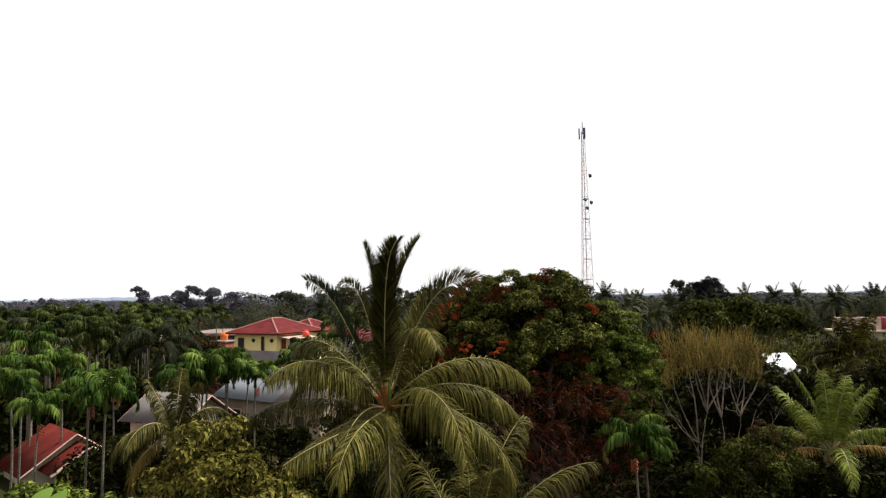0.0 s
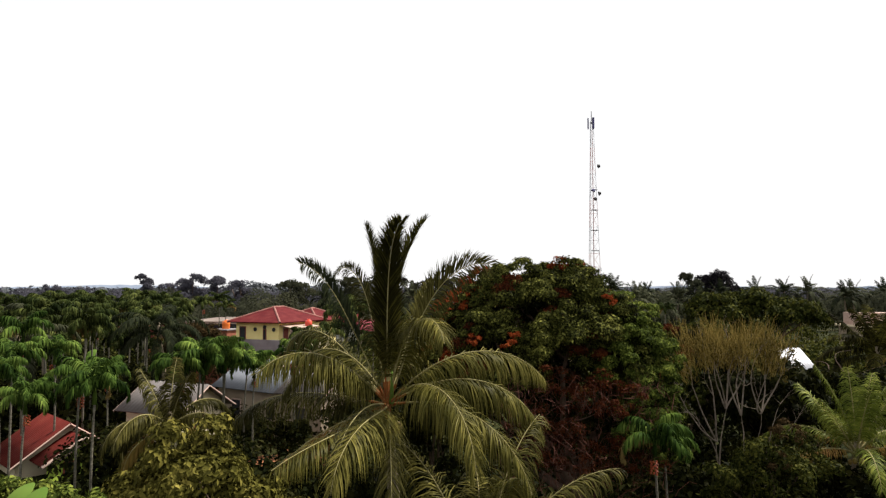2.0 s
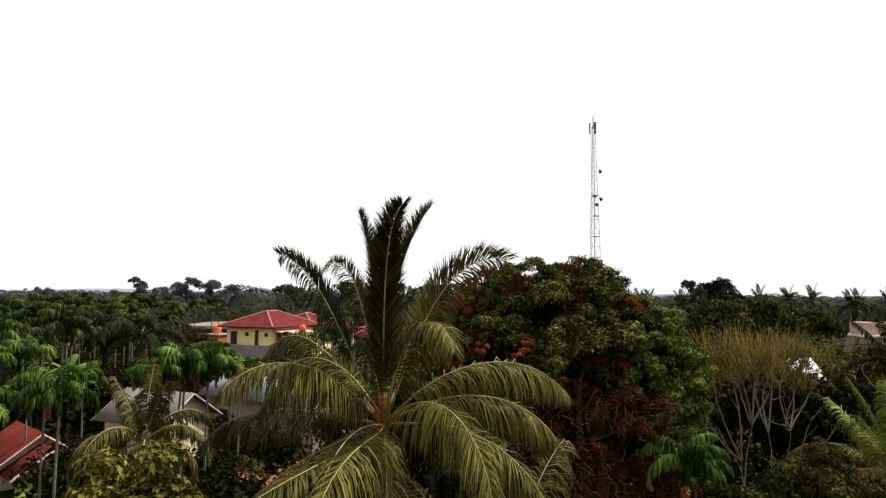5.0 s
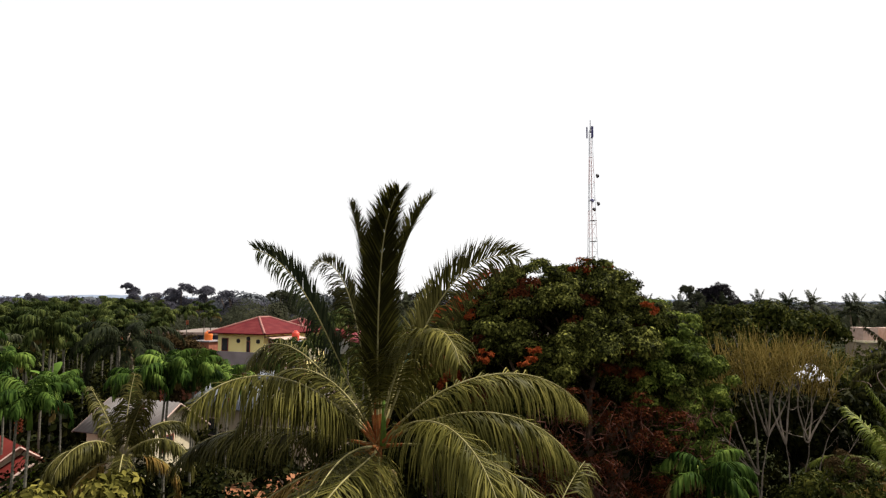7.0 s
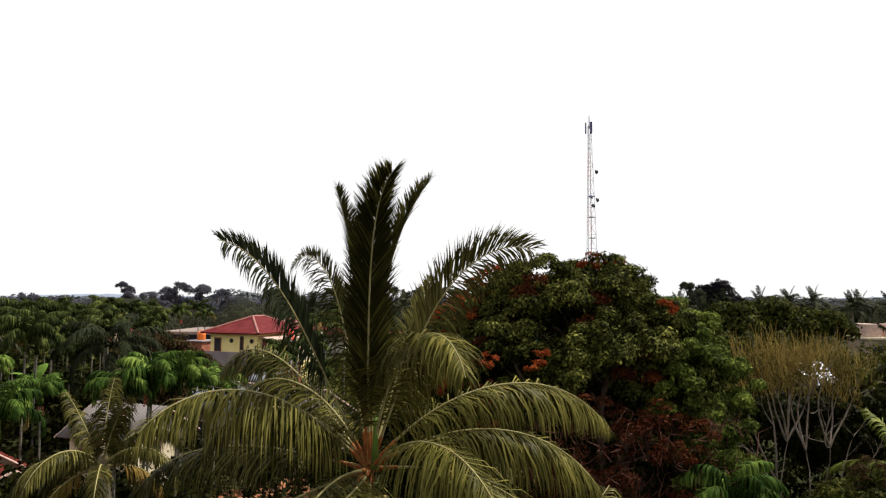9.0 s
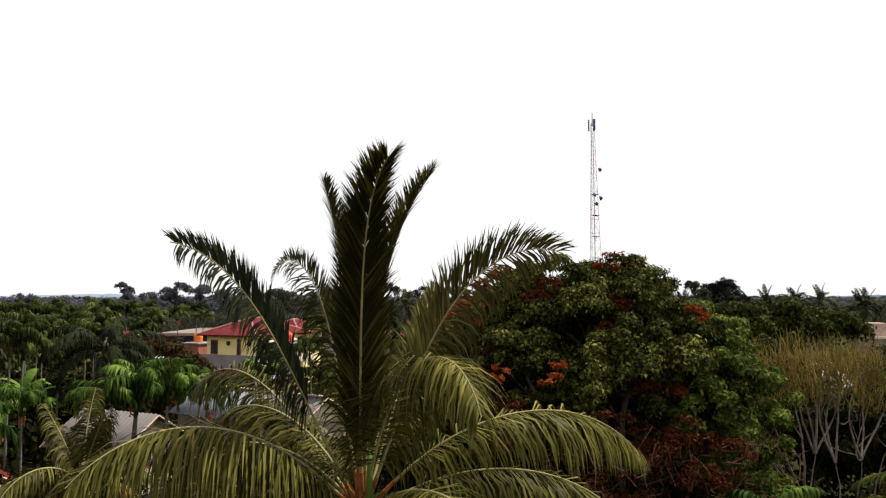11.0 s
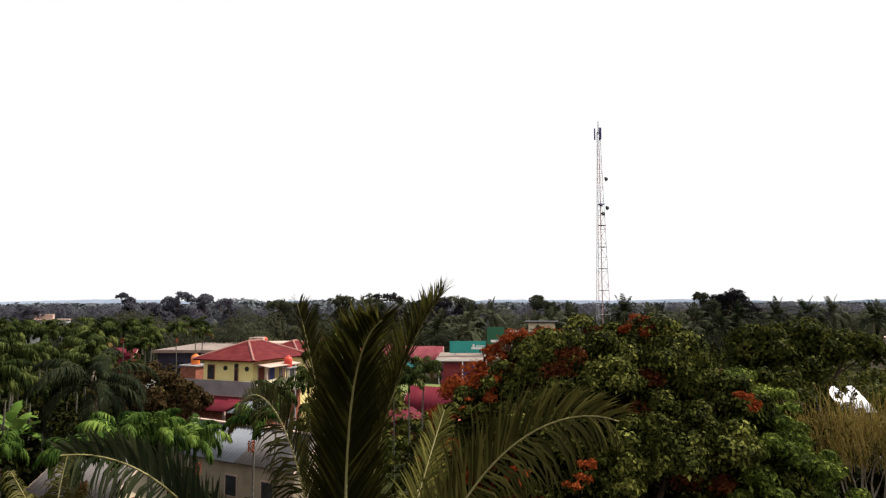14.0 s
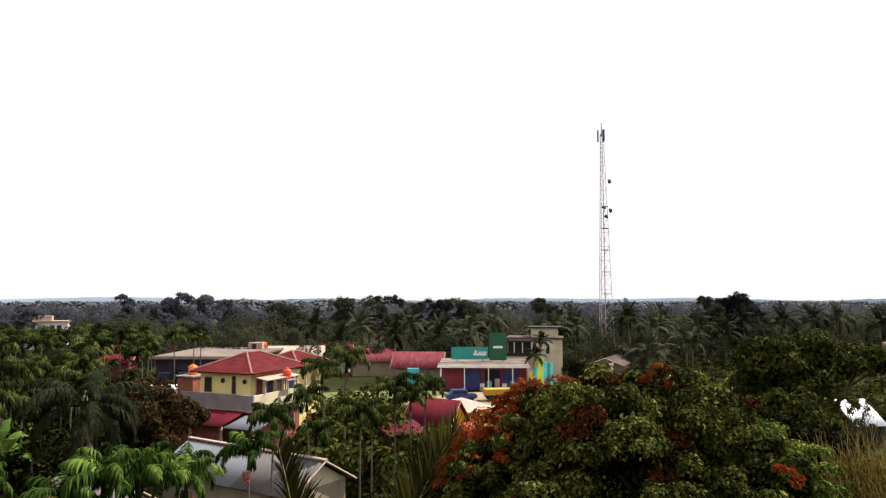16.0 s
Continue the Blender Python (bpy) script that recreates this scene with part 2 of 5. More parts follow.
ZINC_OLD = surf_mat("rust_streaked_zinc", [(0.075, 0.058, 0.052), (0.12, 0.105, 0.1), (0.165, 0.155, 0.155)], 0.5, 0.65, 0.15, 0.1, fine=9, spec=0.15)
WHITETIN = surf_mat("bright_white_metal_roof", [(0.7, 0.7, 0.74), (0.82, 0.82, 0.86), (0.88, 0.88, 0.9)], 0.5, 0.35, 0.05, 0.1)
BLUEGREY = surf_mat("shaded_blue_grey_render", [(0.03, 0.03, 0.05), (0.05, 0.048, 0.08), (0.09, 0.085, 0.12)], 0.9, 0.8, 0.2, fine=12)
TANROOF = surf_mat("dusty_flat_roof", [(0.07, 0.05, 0.045), (0.17, 0.13, 0.11), (0.26, 0.215, 0.18)], 0.35, 0.9, 0.2, fine=5)
BLUE = surf_mat("dark_blue_paint", [(0.03, 0.035, 0.13), (0.05, 0.06, 0.22), (0.09, 0.1, 0.28)], 0.8, 0.6, 0.1)
TEAL = surf_mat("teal_sign_board", [(0.015, 0.19, 0.17), (0.025, 0.26, 0.23), (0.04, 0.3, 0.26)], 0.4, 0.5, 0.02)
SIGNGREEN = surf_mat("dark_green_sign_board", [(0.012, 0.075, 0.035), (0.018, 0.1, 0.05), (0.03, 0.12, 0.06)], 0.4, 0.5, 0.02)
LIME = surf_mat("lime_green_paint", [(0.36, 0.5, 0.06), (0.46, 0.6, 0.09), (0.5, 0.64, 0.16)], 0.9, 0.6, 0.1)
CYAN = surf_mat("cyan_wall_paint", [(0.06, 0.36, 0.4), (0.1, 0.48, 0.52), (0.2, 0.55, 0.56)], 0.9, 0.6, 0.1)
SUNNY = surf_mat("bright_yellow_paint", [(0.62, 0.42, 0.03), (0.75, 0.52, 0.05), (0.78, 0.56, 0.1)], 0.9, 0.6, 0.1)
MUSTARD = surf_mat("mustard_vehicle_paint", [(0.3, 0.17, 0.02), (0.42, 0.25, 0.03), (0.48, 0.3, 0.06)], 0.9, 0.5, 0.1)
TANK = surf_mat("orange_plastic_tank", [(0.6, 0.12, 0.02), (0.72, 0.17, 0.03), (0.75, 0.22, 0.05)], 1.5, 0.4, 0.05)
TANK_RED = surf_mat("red_plastic_tank", [(0.5, 0.05, 0.03), (0.62, 0.07, 0.04), (0.66, 0.1, 0.06)], 1.5, 0.4, 0.05)
DARK = surf_mat("dark_opening", [(0.012, 0.011, 0.012), (0.02, 0.018, 0.02), (0.035, 0.03, 0.03)], 2, 0.7, 0.1)
GLASS = surf_mat("dark_window_glass", [(0.02, 0.02, 0.025), (0.03, 0.03, 0.035), (0.04, 0.042, 0.05)], 2, 0.12, 0.0, spec=0.5)
WOODRED = surf_mat("red_brown_timber", [(0.13, 0.035, 0.025), (0.2, 0.05, 0.035), (0.24, 0.08, 0.05)], 3, 0.7, 0.3)
TRIM = surf_mat("pale_trim_board", [(0.28, 0.18, 0.145), (0.4, 0.28, 0.23), (0.47, 0.35, 0.3)], 2, 0.7, 0.2)
STEEL = surf_mat("galvanised_steel", [(0.22, 0.22, 0.245), (0.33, 0.33, 0.355), (0.42, 0.42, 0.445)], 0.6, 0.45, 0.05, 0.3)
STEEL_RED = surf_mat("red_painted_steel", [(0.3, 0.13, 0.13), (0.38, 0.2, 0.19), (0.44, 0.28, 0.27)], 0.6, 0.5, 0.05)
PURPLE = surf_mat("dark_antenna_plastic", [(0.035, 0.03, 0.09), (0.05, 0.045, 0.13), (0.07, 0.065, 0.16)], 2, 0.5, 0.05)
TYRE = surf_mat("tyre_rubber", [(0.012, 0.012, 0.012), (0.02, 0.02, 0.02), (0.03, 0.03, 0.03)], 4, 0.8, 0.1)
CARBLUE = surf_mat("blue_car_paint", [(0.03, 0.04, 0.14), (0.045, 0.06, 0.2), (0.06, 0.08, 0.24)], 1, 0.25, 0.0, 0.2, spec=0.5)
# both ridge colours hold the blue haze over the hills
RIDGE = surf_mat("hazy_blue_ridge", [(0.1, 0.125, 0.165), (0.13, 0.155, 0.2), (0.16, 0.185, 0.235)], 0.02, 1.0, 0.0, fine=0.2, spec=0.0)
RIDGE_FAR = surf_mat("hazy_pale_ridge", [(0.15, 0.18, 0.235), (0.18, 0.21, 0.27), (0.2, 0.235, 0.3)], 0.02, 1.0, 0.0, fine=0.2, spec=0.0)


# ---- mesh helpers ----
rng = np.random.default_rng(7)


def from_arrays(name, V, F, mat, parent=None, label="", smooth=False):
    """One mesh object from vertex rows and face rows (tuples or an array)."""
    me = bpy.data.meshes.new(name)
    if isinstance(F, np.ndarray):
        k = F.shape[1]
        me.vertices.add(len(V)); me.vertices.foreach_set("co", np.asarray(V, np.float32).ravel())
        me.loops.add(F.size); me.loops.foreach_set("vertex_index", F.astype(np.int32).ravel())
        me.polygons.add(len(F)); me.polygons.foreach_set("loop_start", np.arange(0, F.size, k, dtype=np.int32))
        me.update(calc_edges=True)
    else:
        me.from_pydata([tuple(map(float, v)) for v in V], [], F)
        me.update()
    me.materials.append(mat)
    if smooth:
        me.shade_smooth()
    ob = new(name, me)
    if parent:
        ob.parent = parent
    if label:
        ob["label"] = label
    return ob


def part(name, bm, mat, parent=None, label="", smooth=False):
    me = bpy.data.meshes.new(name)
    bm.to_mesh(me); bm.free()
    me.materials.append(mat)
    if smooth:
        me.shade_smooth()
    ob = new(name, me)
    if parent:
        ob.parent = parent
    if label:
        ob["label"] = label
    return ob


def thing(name, m, label, category, group=""):
    ob = new(name)
    ob.empty_display_size = 0.3
    ob.matrix_basis = m
    return tagged(ob, label, category, group)


def add_box(bm, x0, x1, y0, y1, z0, z1, m=None):
    g = bmesh.ops.create_cube(bm, size=1)["verts"]
    for v in g:
        v.co = Vector(((x0 + x1) / 2 + v.co.x * (x1 - x0), (y0 + y1) / 2 + v.co.y * (y1 - y0), (z0 + z1) / 2 + v.co.z * (z1 - z0)))
        if m is not None:
            v.co = m @ v.co
    return g


def block(name, ext, mat, parent, label="", bevel=0.0, m=None):
    bm = bmesh.new()
    add_box(bm, *ext, m)
    if bevel:
        bmesh.ops.bevel(bm, geom=bm.edges[:], offset=bevel, segments=2, affect="EDGES")
    return part(name, bm, mat, parent, label)


def tube_arrays(pts, radii, sides=8):
    """A tapered tube along points."""
    pts, radii = np.asarray(pts, float), np.asarray(radii, float)
    d = np.gradient(pts, axis=0)
    d /= np.linalg.norm(d, axis=1)[:, None] + 1e-9
    ref = np.where(np.abs(d[:, 2:3]) > 0.9, np.array([[1.0, 0, 0]]), np.array([[0, 0, 1.0]]))
    a = np.cross(d, ref); a /= np.linalg.norm(a, axis=1)[:, None]
    b = np.cross(d, a)
    w = np.arange(sides) * 2 * np.pi / sides
    ring = a[:, None] * np.cos(w)[None, :, None] + b[:, None] * np.sin(w)[None, :, None]
    V = (pts[:, None] + ring * radii[:, None, None]).reshape(-1, 3)
    n = len(pts)
    i, j = np.meshgrid(np.arange(n - 1), np.arange(sides), indexing="ij")
    k = (j + 1) % sides
    F = np.stack([i * sides + j, i * sides + k, (i + 1) * sides + k, (i + 1) * sides + j], -1).reshape(-1, 4)
    return V, F


def join(parts):
    Vs, Fs, off = [], [], 0
    for V, F in parts:
        Vs.append(V); Fs.append(F + off); off += len(V)
    return np.concatenate(Vs), np.concatenate(Fs)


def kites(pos, way, side, length, width, fold=0.15):
    """Folded leaves: base at pos, along way, spread to side."""
    n = len(pos)
    way = way / (np.linalg.norm(way, axis=1)[:, None] + 1e-9)
    side = side - way * (side * way).sum(1)[:, None]
    side = side / (np.linalg.norm(side, axis=1)[:, None] + 1e-9)
    up = np.cross(side, way)
    L, W = length[:, None], width[:, None]
    mid = pos + way * L * 0.45
    V = np.stack([pos, mid + side * W / 2 + up * W * fold, pos + way * L - up * L * 0.08, mid - side * W / 2 + up * W * fold], 1).reshape(-1, 3)
    k = np.arange(n)[:, None] * 4
    F = np.concatenate([k + [0, 1, 2], k + [0, 2, 3]], 1).reshape(-1, 3)
    return V, F


def unit(n):
    v = rng.normal(size=(n, 3))
    return v / np.linalg.norm(v, axis=1)[:, None]


def crown(blobs, sprigs, per, leaf, spread=0.35, droop=0.35, low=-0.75, clump=12, flat=0.35, puff=0.2):
    """Leaves laid over small domes, the domes gathered over the skins of several rounded masses. blobs: rows of centre and radii."""
    B = np.asarray(blobs, float)
    area = B[:, 3] * B[:, 4] + B[:, 4] * B[:, 5] + B[:, 3] * B[:, 5]
    m = max(len(B) * 5, sprigs // clump)
    pick = rng.choice(len(B), m, p=area / area.sum())
    d = unit(m)
    d[:, 2] = np.where(d[:, 2] < low, -d[:, 2], d[:, 2])
    lump = 0.9 + 0.14 * np.sin(d[:, 0] * 5.1 + pick) * np.sin(d[:, 1] * 4.7 + 2 * pick) + 0.08 * np.sin(d[:, 2] * 9 + pick)
    depth = lump * (1 - 0.4 * rng.random(m) ** 2.4)
    c = B[pick, :3] + d * B[pick, 3:] * depth[:, None]
    wide = np.minimum(B[pick, 3], 2.5) * puff * rng.uniform(0.7, 1.5, m)
    c -= d * (wide * 0.5)[:, None]
    n = sprigs * per
    which = np.repeat(rng.integers(0, m, sprigs), per)
    axis = d[which] * 0.55 + np.array([0, 0, 0.75])
    v = unit(n)
    v += axis * 0.75
    v /= np.linalg.norm(v, axis=1)[:, None]
    tall = 0.55 + flat
    r = wide[which] * (1 - 0.45 * rng.random(n) ** 2) * rng.uniform(0.85, 1.25, n)
    pos = c[which] + v * r[:, None] * np.array([1, 1, tall]) + unit(n) * (spread * 0.22 * rng.random(n))[:, None]
    way = np.cross(v, unit(n)) + v * 0.25 + np.array([0, 0, -droop])
    size = leaf * rng.uniform(0.65, 1.3, n)
    side = np.cross(way, v + unit(n) * 0.42)
    return kites(pos, way, side, size, size * rng.uniform(0.4, 0.6, n))


# ---- ground ----
def ground_sheet():
    xs = np.concatenate([-np.geomspace(2500, 60, 14), np.linspace(-50, 60, 45), np.geomspace(70, 2500, 14)])
    ys = np.concatenate([[-200, -60, -20], np.linspace(0, 130, 53), np.geomspace(140, 3500, 16)])
    X, Y = np.meshgrid(xs, ys)
    Z = 0.12 * np.sin(X * 0.35) * np.cos(Y * 0.27) - 0.12
    near = (np.abs(X) < 60) & (Y < 130)
    Z = np.where(near, Z, -0.12)
    V = np.stack([X, Y, Z], -1).reshape(-1, 3)
    nx, ny = len(xs), len(ys)
    i, j = np.meshgrid(np.arange(ny - 1), np.arange(nx - 1), indexing="ij")
    F = np.stack([i * nx + j, i * nx + j + 1, (i + 1) * nx + j + 1, (i + 1) * nx + j], -1).reshape(-1, 4)
    return tagged(from_arrays("ground", V, F, SOIL, smooth=True), "dark soil and leaf litter under the trees", "ground", kind="structure")


def patch(name, cx, cy, rx, ry, z, mat, label, category, seed):
    """An irregular flat patch of ground."""
    r = np.random.default_rng(seed)
    a = np.linspace(0, 2 * np.pi, 40, endpoint=False)
    k = 1 + 0.12 * np.sin(3 * a + seed) + 0.08 * np.sin(7 * a) + r.normal(0, 0.02, 40)
    top = [(cx + rx * k[i] * math.cos(a[i]), cy + ry * k[i] * math.sin(a[i]), z) for i in range(40)]
    V = [(cx, cy, z)] + top + [(x * 1.0, y, z - 0.3) for x, y, _ in top]
    F = [(0, 1 + i, 1 + (i + 1) % 40) for i in range(40)] + [(1 + i, 41 + i, 41 + (i + 1) % 40, 1 + (i + 1) % 40) for i in range(40)]
    return tagged(from_arrays(name, V, F, mat), label, category, kind="structure")


ground_sheet()
patch("road", 8, 99, 30, 6.5, 0.04, SAND, "pale sandy road verge in front of the shops", "road", 3)
patch("yard", -6.0, 43.0, 2.6, 3.0, 0.05, CLAY, "bare orange clay yard between the palms", "yard", 4)
patch("lawn", -1, 104, 9, 5, 0.07, GRASS, "short dry grass lawn before red-roofed houses", "lawn", 6)


def ridge(name, dist, low, high, mat, seed, label):
    r = np.random.default_rng(seed)
    a = np.radians(np.linspace(-80, 80, 400))
    h = low + (high - low) * (0.5 + 0.28 * np.sin(a * 9 + seed) + 0.22 * np.sin(a * 23 + 2 * seed)) + r.normal(0, (high - low) * 0.05, 400)
    x, y = dist * np.sin(a), dist * np.cos(a)
    V = np.concatenate([np.stack([x, y, h * 0 - 5], -1), np.stack([x * 1.01, y * 1.01, h], -1), np.stack([x * 1.2, y * 1.2, h * 0 - 5], -1)])
    k = np.arange(399)[:, None]
    F = np.concatenate([k + [0, 1, 401, 400], k + [400, 401, 801, 800]])
    return tagged(from_arrays(name, V, F, mat), label, "hills", kind="structure")


ridge("backdrop", 1500, 8, 17, RIDGE, 2, "low wooded ridge on the horizon in haze-blue colour")
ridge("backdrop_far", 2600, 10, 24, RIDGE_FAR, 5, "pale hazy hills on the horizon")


# ---- palms ----
def frond_curve(az, el, droop, length, curl=0.0, steps=41, late=1.4):
    """The midrib from the heart: azimuth from +y towards +x, first rise, bend towards the tip, sideways curl, in degrees."""
    s = np.linspace(0, 1, steps)
    e, a = np.radians(el - droop * s ** late), np.radians(az + curl * s)
    d = np.stack([np.sin(a) * np.cos(e), np.cos(a) * np.cos(e), np.sin(e)], -1)
    side = np.stack([np.cos(a), -np.sin(a), 0 * a], -1)
    return np.cumsum(d, 0) * length / steps, d, side


def frond(parent, base, az, el, droop, length, curl=0.0, mat=None, count=80, leaf=0.85, wide=0.05, hang=0.35, start=0.16, lift=0.3, rib=0.035, ribs=True, ribmat=None, segs=3, fwd=0.35, late=1.4, twist=0.0, rough=0.09, petiole=None):
    """A feather leaf: a part with its leaflets, and under it the midrib."""
    P, T, S = frond_curve(az, el, droop, length, curl, 41, late)
    P = P + np.array(base)
    s = np.repeat(np.linspace(start, 0.985, count), 2)
    sg = np.tile([1.0, -1.0], count)
    n = len(s)
    s = np.clip(s + rng.normal(0, 0.004, n), 0, 1)
    f = s * 40
    i = np.minimum(f.astype(int), 39)
    w = (f - i)[:, None]
    p = P[i] * (1 - w) + P[i + 1] * w
    t = T[i]
    up = np.cross(S[i], t)
    wd = (radians(twist) * np.minimum(1, s * 1.6))[:, None]
    flat, up = S[i] * np.cos(wd) + up * np.sin(wd), up * np.cos(wd) - S[i] * np.sin(wd)
    side = flat * sg[:, None]
    if abs(twist) > 50:
        keep = (side[:, 2] > 0) | (rng.random(n) < 0.62)
        s, sg, p, t, up, side = s[keep], sg[keep], p[keep], t[keep], up[keep], side[keep]
        n = len(s)
    prof = np.sin(np.pi * np.clip(0.13 + 0.8 * s, 0, 1)) ** 0.7
    ln = leaf * prof * rng.uniform(0.85, 1.1, n)
    ahead = fwd + 0.75 * s
    g = hang * rng.uniform(0.45, 1.8, n)
    if abs(twist) > 50:
        over = side[:, 2] > 0
        ahead = np.where(over, ahead + 1.6 * (1 - s) ** 1.5, 0.55 * fwd + 0.6 * s)
        g = np.where(over, g * 0.5, g * 2.6)
        ln = ln * np.where(over, 1.0, 1.1)
    d = side + t * ahead[:, None] + up * (lift * rng.uniform(0.5, 1.4, n))[:, None] + rng.normal(0, rough, (n, 3))
    d /= np.linalg.norm(d, axis=1)[:, None]
    width = wide * (0.5 + 0.6 * prof) * rng.uniform(0.8, 1.2, n)
    half = [0.45, 1.0, 0.75, 0.0] if segs == 3 else [0.6, 1.0, 0.0]
    rows = []
    for k, h in enumerate(half):
        a = np.cross(d, np.cross(t, d)); a /= np.linalg.norm(a, axis=1)[:, None] + 1e-9
        a = a * 0.85 + up * 0.5 * sg[:, None] * 0
        off = a * (width * h / 2)[:, None]
        rows += [p - off, p + off] if h else [p]
        d = d + np.array([0, 0, -1.0]) * (g * (0.6 + 0.7 * k))[:, None]
        d /= np.linalg.norm(d, axis=1)[:, None]
        p = p + d * (ln / (len(half) - 1))[:, None]
    m = len(rows)
    V = np.stack(rows, 1).reshape(-1, 3)
    k = np.arange(n)[:, None] * m
    tri = []
    for q in range(len(half) - 2):
        tri += [k + [2 * q, 2 * q + 1, 2 * q + 3], k + [2 * q, 2 * q + 3, 2 * q + 2]]
    q = 2 * (len(half) - 2)
    tri.append(k + [q, q + 1, q + 2])
    F = np.concatenate(tri, 0)
    ob = from_arrays("frond", V, F, mat or COCO, parent)
    if ribs:
        every = 1 if count > 60 else 5
        P = P[::every]
        q = np.linspace(0, 1, len(P))
        r = rib * (1 - 0.9 * q) + 0.004 + rib * 1.6 * np.exp(-q * 14)
        RV, RF = tube_arrays(P, r, 5 if every == 1 else 3)
        from_arrays("midrib", RV, RF, ribmat or RACHIS, ob, smooth=True)
    if petiole:
        q = np.linspace(0, 1, 9)
        RV, RF = tube_arrays(P[:5], 0.046 - 0.03 * q[:5] ** 0.6, 7)
        from_arrays("petiole", RV, RF, petiole, ob, "orange-red leaf base", smooth=True)
    return ob


def palm_trunk(parent, foot, top, r0, r1, mat, bow=0.3, rings=26):
    s = np.linspace(0, 1, rings * 2)[:, None]
    foot, top = np.array(foot, float), np.array(top, float)
    side = np.array([math.sin(foot[0] * 3 + 1), math.cos(foot[1] * 2), 0])
    pts = foot * (1 - s) + top * s + side * bow * np.sin(np.pi * s) * 0.5
    rad = (r0 + (r1 - r0) * np.minimum(1, s[:, 0] * 1.15)) * np.where(np.arange(rings * 2) % 2, 1.06, 0.97)
    V, F = tube_arrays(pts, rad, 9)
    return from_arrays("trunk", V, F, mat, parent, smooth=True)


def nuts(parent, at, n, seed, mat=None):
    r = np.random.default_rng(seed)
    for k in range(n):
        bm = bmesh.new()
        bmesh.ops.create_uvsphere(bm, u_segments=8, v_segments=6, radius=0.11)
        a = 2 * math.pi * k / n
        m = pose(at[0] + 0.24 * math.cos(a), at[1] + 0.24 * math.sin(a), at[2] - 0.28 - 0.15 * r.random()) @ Matrix.Diagonal((1, 1, 1.25, 1))
        for v in bm.verts:
            v.co = m @ v.co
        part("coconut", bm, mat or NUT, parent, smooth=True)


def sheath(parent, at, h, r, mat, name="sheath"):
    bm = bmesh.new()
    bmesh.ops.create_cone(bm, segments=9, radius1=r, radius2=r * 0.35, depth=h, cap_ends=True)
    for v in bm.verts:
        v.co += Vector(at) + Vector((0, 0, h / 2))
    return part(name, bm, mat, parent, smooth=True)


# the tall palm that the walk climbs over
main_palm = thing("coconut_palm", pose(-0.55, 18.0, 0), "tall coconut palm with olive arching fronds and orange sheath", "palm tree")
palm_trunk(main_palm, (0.35, 0.25, -0.15), (0, 0, 7.1), 0.19, 0.13, TRUNK, 0.25)
sheath(main_palm, (0, 0, 6.9), 1.9, 0.1, SHEATH)
HEART = (0.02, -0.04, 7.45)
def fronds_of(palm, rows):
    """Rows: azimuth, rise, bend, length, curl, lateness, leaf, leaflets, hang, forward lean, leaflet length, twist."""
    for az, el, dr, ln, cu, late, mt, n, hg, fw, lf, tw in rows:
        frond(palm, HEART, az, el, dr, ln, cu, mt, int(n * (1.9 if hg > 0.8 else 2.3)), lf, 0.027, hg, rib=0.016, start=0.36 if abs(tw) > 70 else 0.16, lift=0.75 if fw > 1.2 else 0.3, fwd=fw, late=late, twist=tw, rough=0.15, petiole=SHEATH)


# the unfolding leaf, the two beside it and the two arching out
# COCO_DEEP and COCO_FAR darken the backlit leaves by colour
fronds_of(main_palm, (
    (-168.2, 80.3, 63.6, 4.55, -32.7, 4.2, COCO_DEEP, 200, 0.06, 1.45, 0.7, 0),
    (-41, 84, 14, 4.2, -20, 2.9, COCO_DEEP, 150, 0.1, 1.7, 0.55, 0),
    (73, 87.6, 37, 4.45, -6, 2.7, COCO_DEEP, 170, 0.1, 1.3, 0.65, 0),
    (-115.2, 62.5, 56, 4.11, -26.4, 4.6, COCO_FAR, 105, 0.25, 0.8, 0.5, 76),
    (121, 68.6, 86, 4.29, -28.6, 4.2, COCO, 92, 0.25, 0.7, 0.66, -76),
    (-42, 73.5, 124, 4.3, 4.6, 4.5, COCO, 80, 0.2, 0.8, 0.42, 55),
))
# front and side leaves
fronds_of(main_palm, (
    (-116, 46, 88, 3.73, -20, 1.9, COCO_FRESH, 96, 0.95, 0.4, 1.0, 10),
    (-59.3, 5.9, 56.6, 4.81, -5.3, 2.4, COCO, 96, 1.0, 0.4, 0.95, 5),
    (88, 49.5, 96, 4.47, -21.8, 1.22, COCO_FRESH, 96, 0.95, 0.4, 1.0, -8),
    (106, 33.5, 104, 4.07, -20.7, 1.4, COCO_FRESH, 96, 1.0, 0.4, 1.1, 0),
    (142.6, 74, 131, 3.85, 19.9, 1.94, COCO_FRESH, 110, 0.7, 0.45, 0.9, 0),
    (-177, 4, 82, 4.4, 22.9, 4.2, COCO_FRESH, 84, 0.9, 0.4, 1.0, 0),
    (-161.5, -4, 16, 4.06, 22.3, 4.5, COCO_FRESH, 84, 0.9, 0.45, 0.9, 5),
    (-49.5, 42.3, 96, 4.0, -1.3, 3.1, COCO, 90, 1.0, 0.4, 0.9, 25),
))
# leaves that hang in front, behind and below
fronds_of(main_palm, (
    (150, 34, 118, 4.3, 4, 1.5, COCO_FRESH, 80, 0.9, 0.4, 1.05, 0),
    (128, 12, 85, 4.3, 4, 1.6, COCO_FRESH, 70, 1.0, 0.45, 1.0, 0),
    (-20, 25, 95, 4.6, 0, 1.6, COCO, 62, 0.78, 0.45, 0.95, 0),
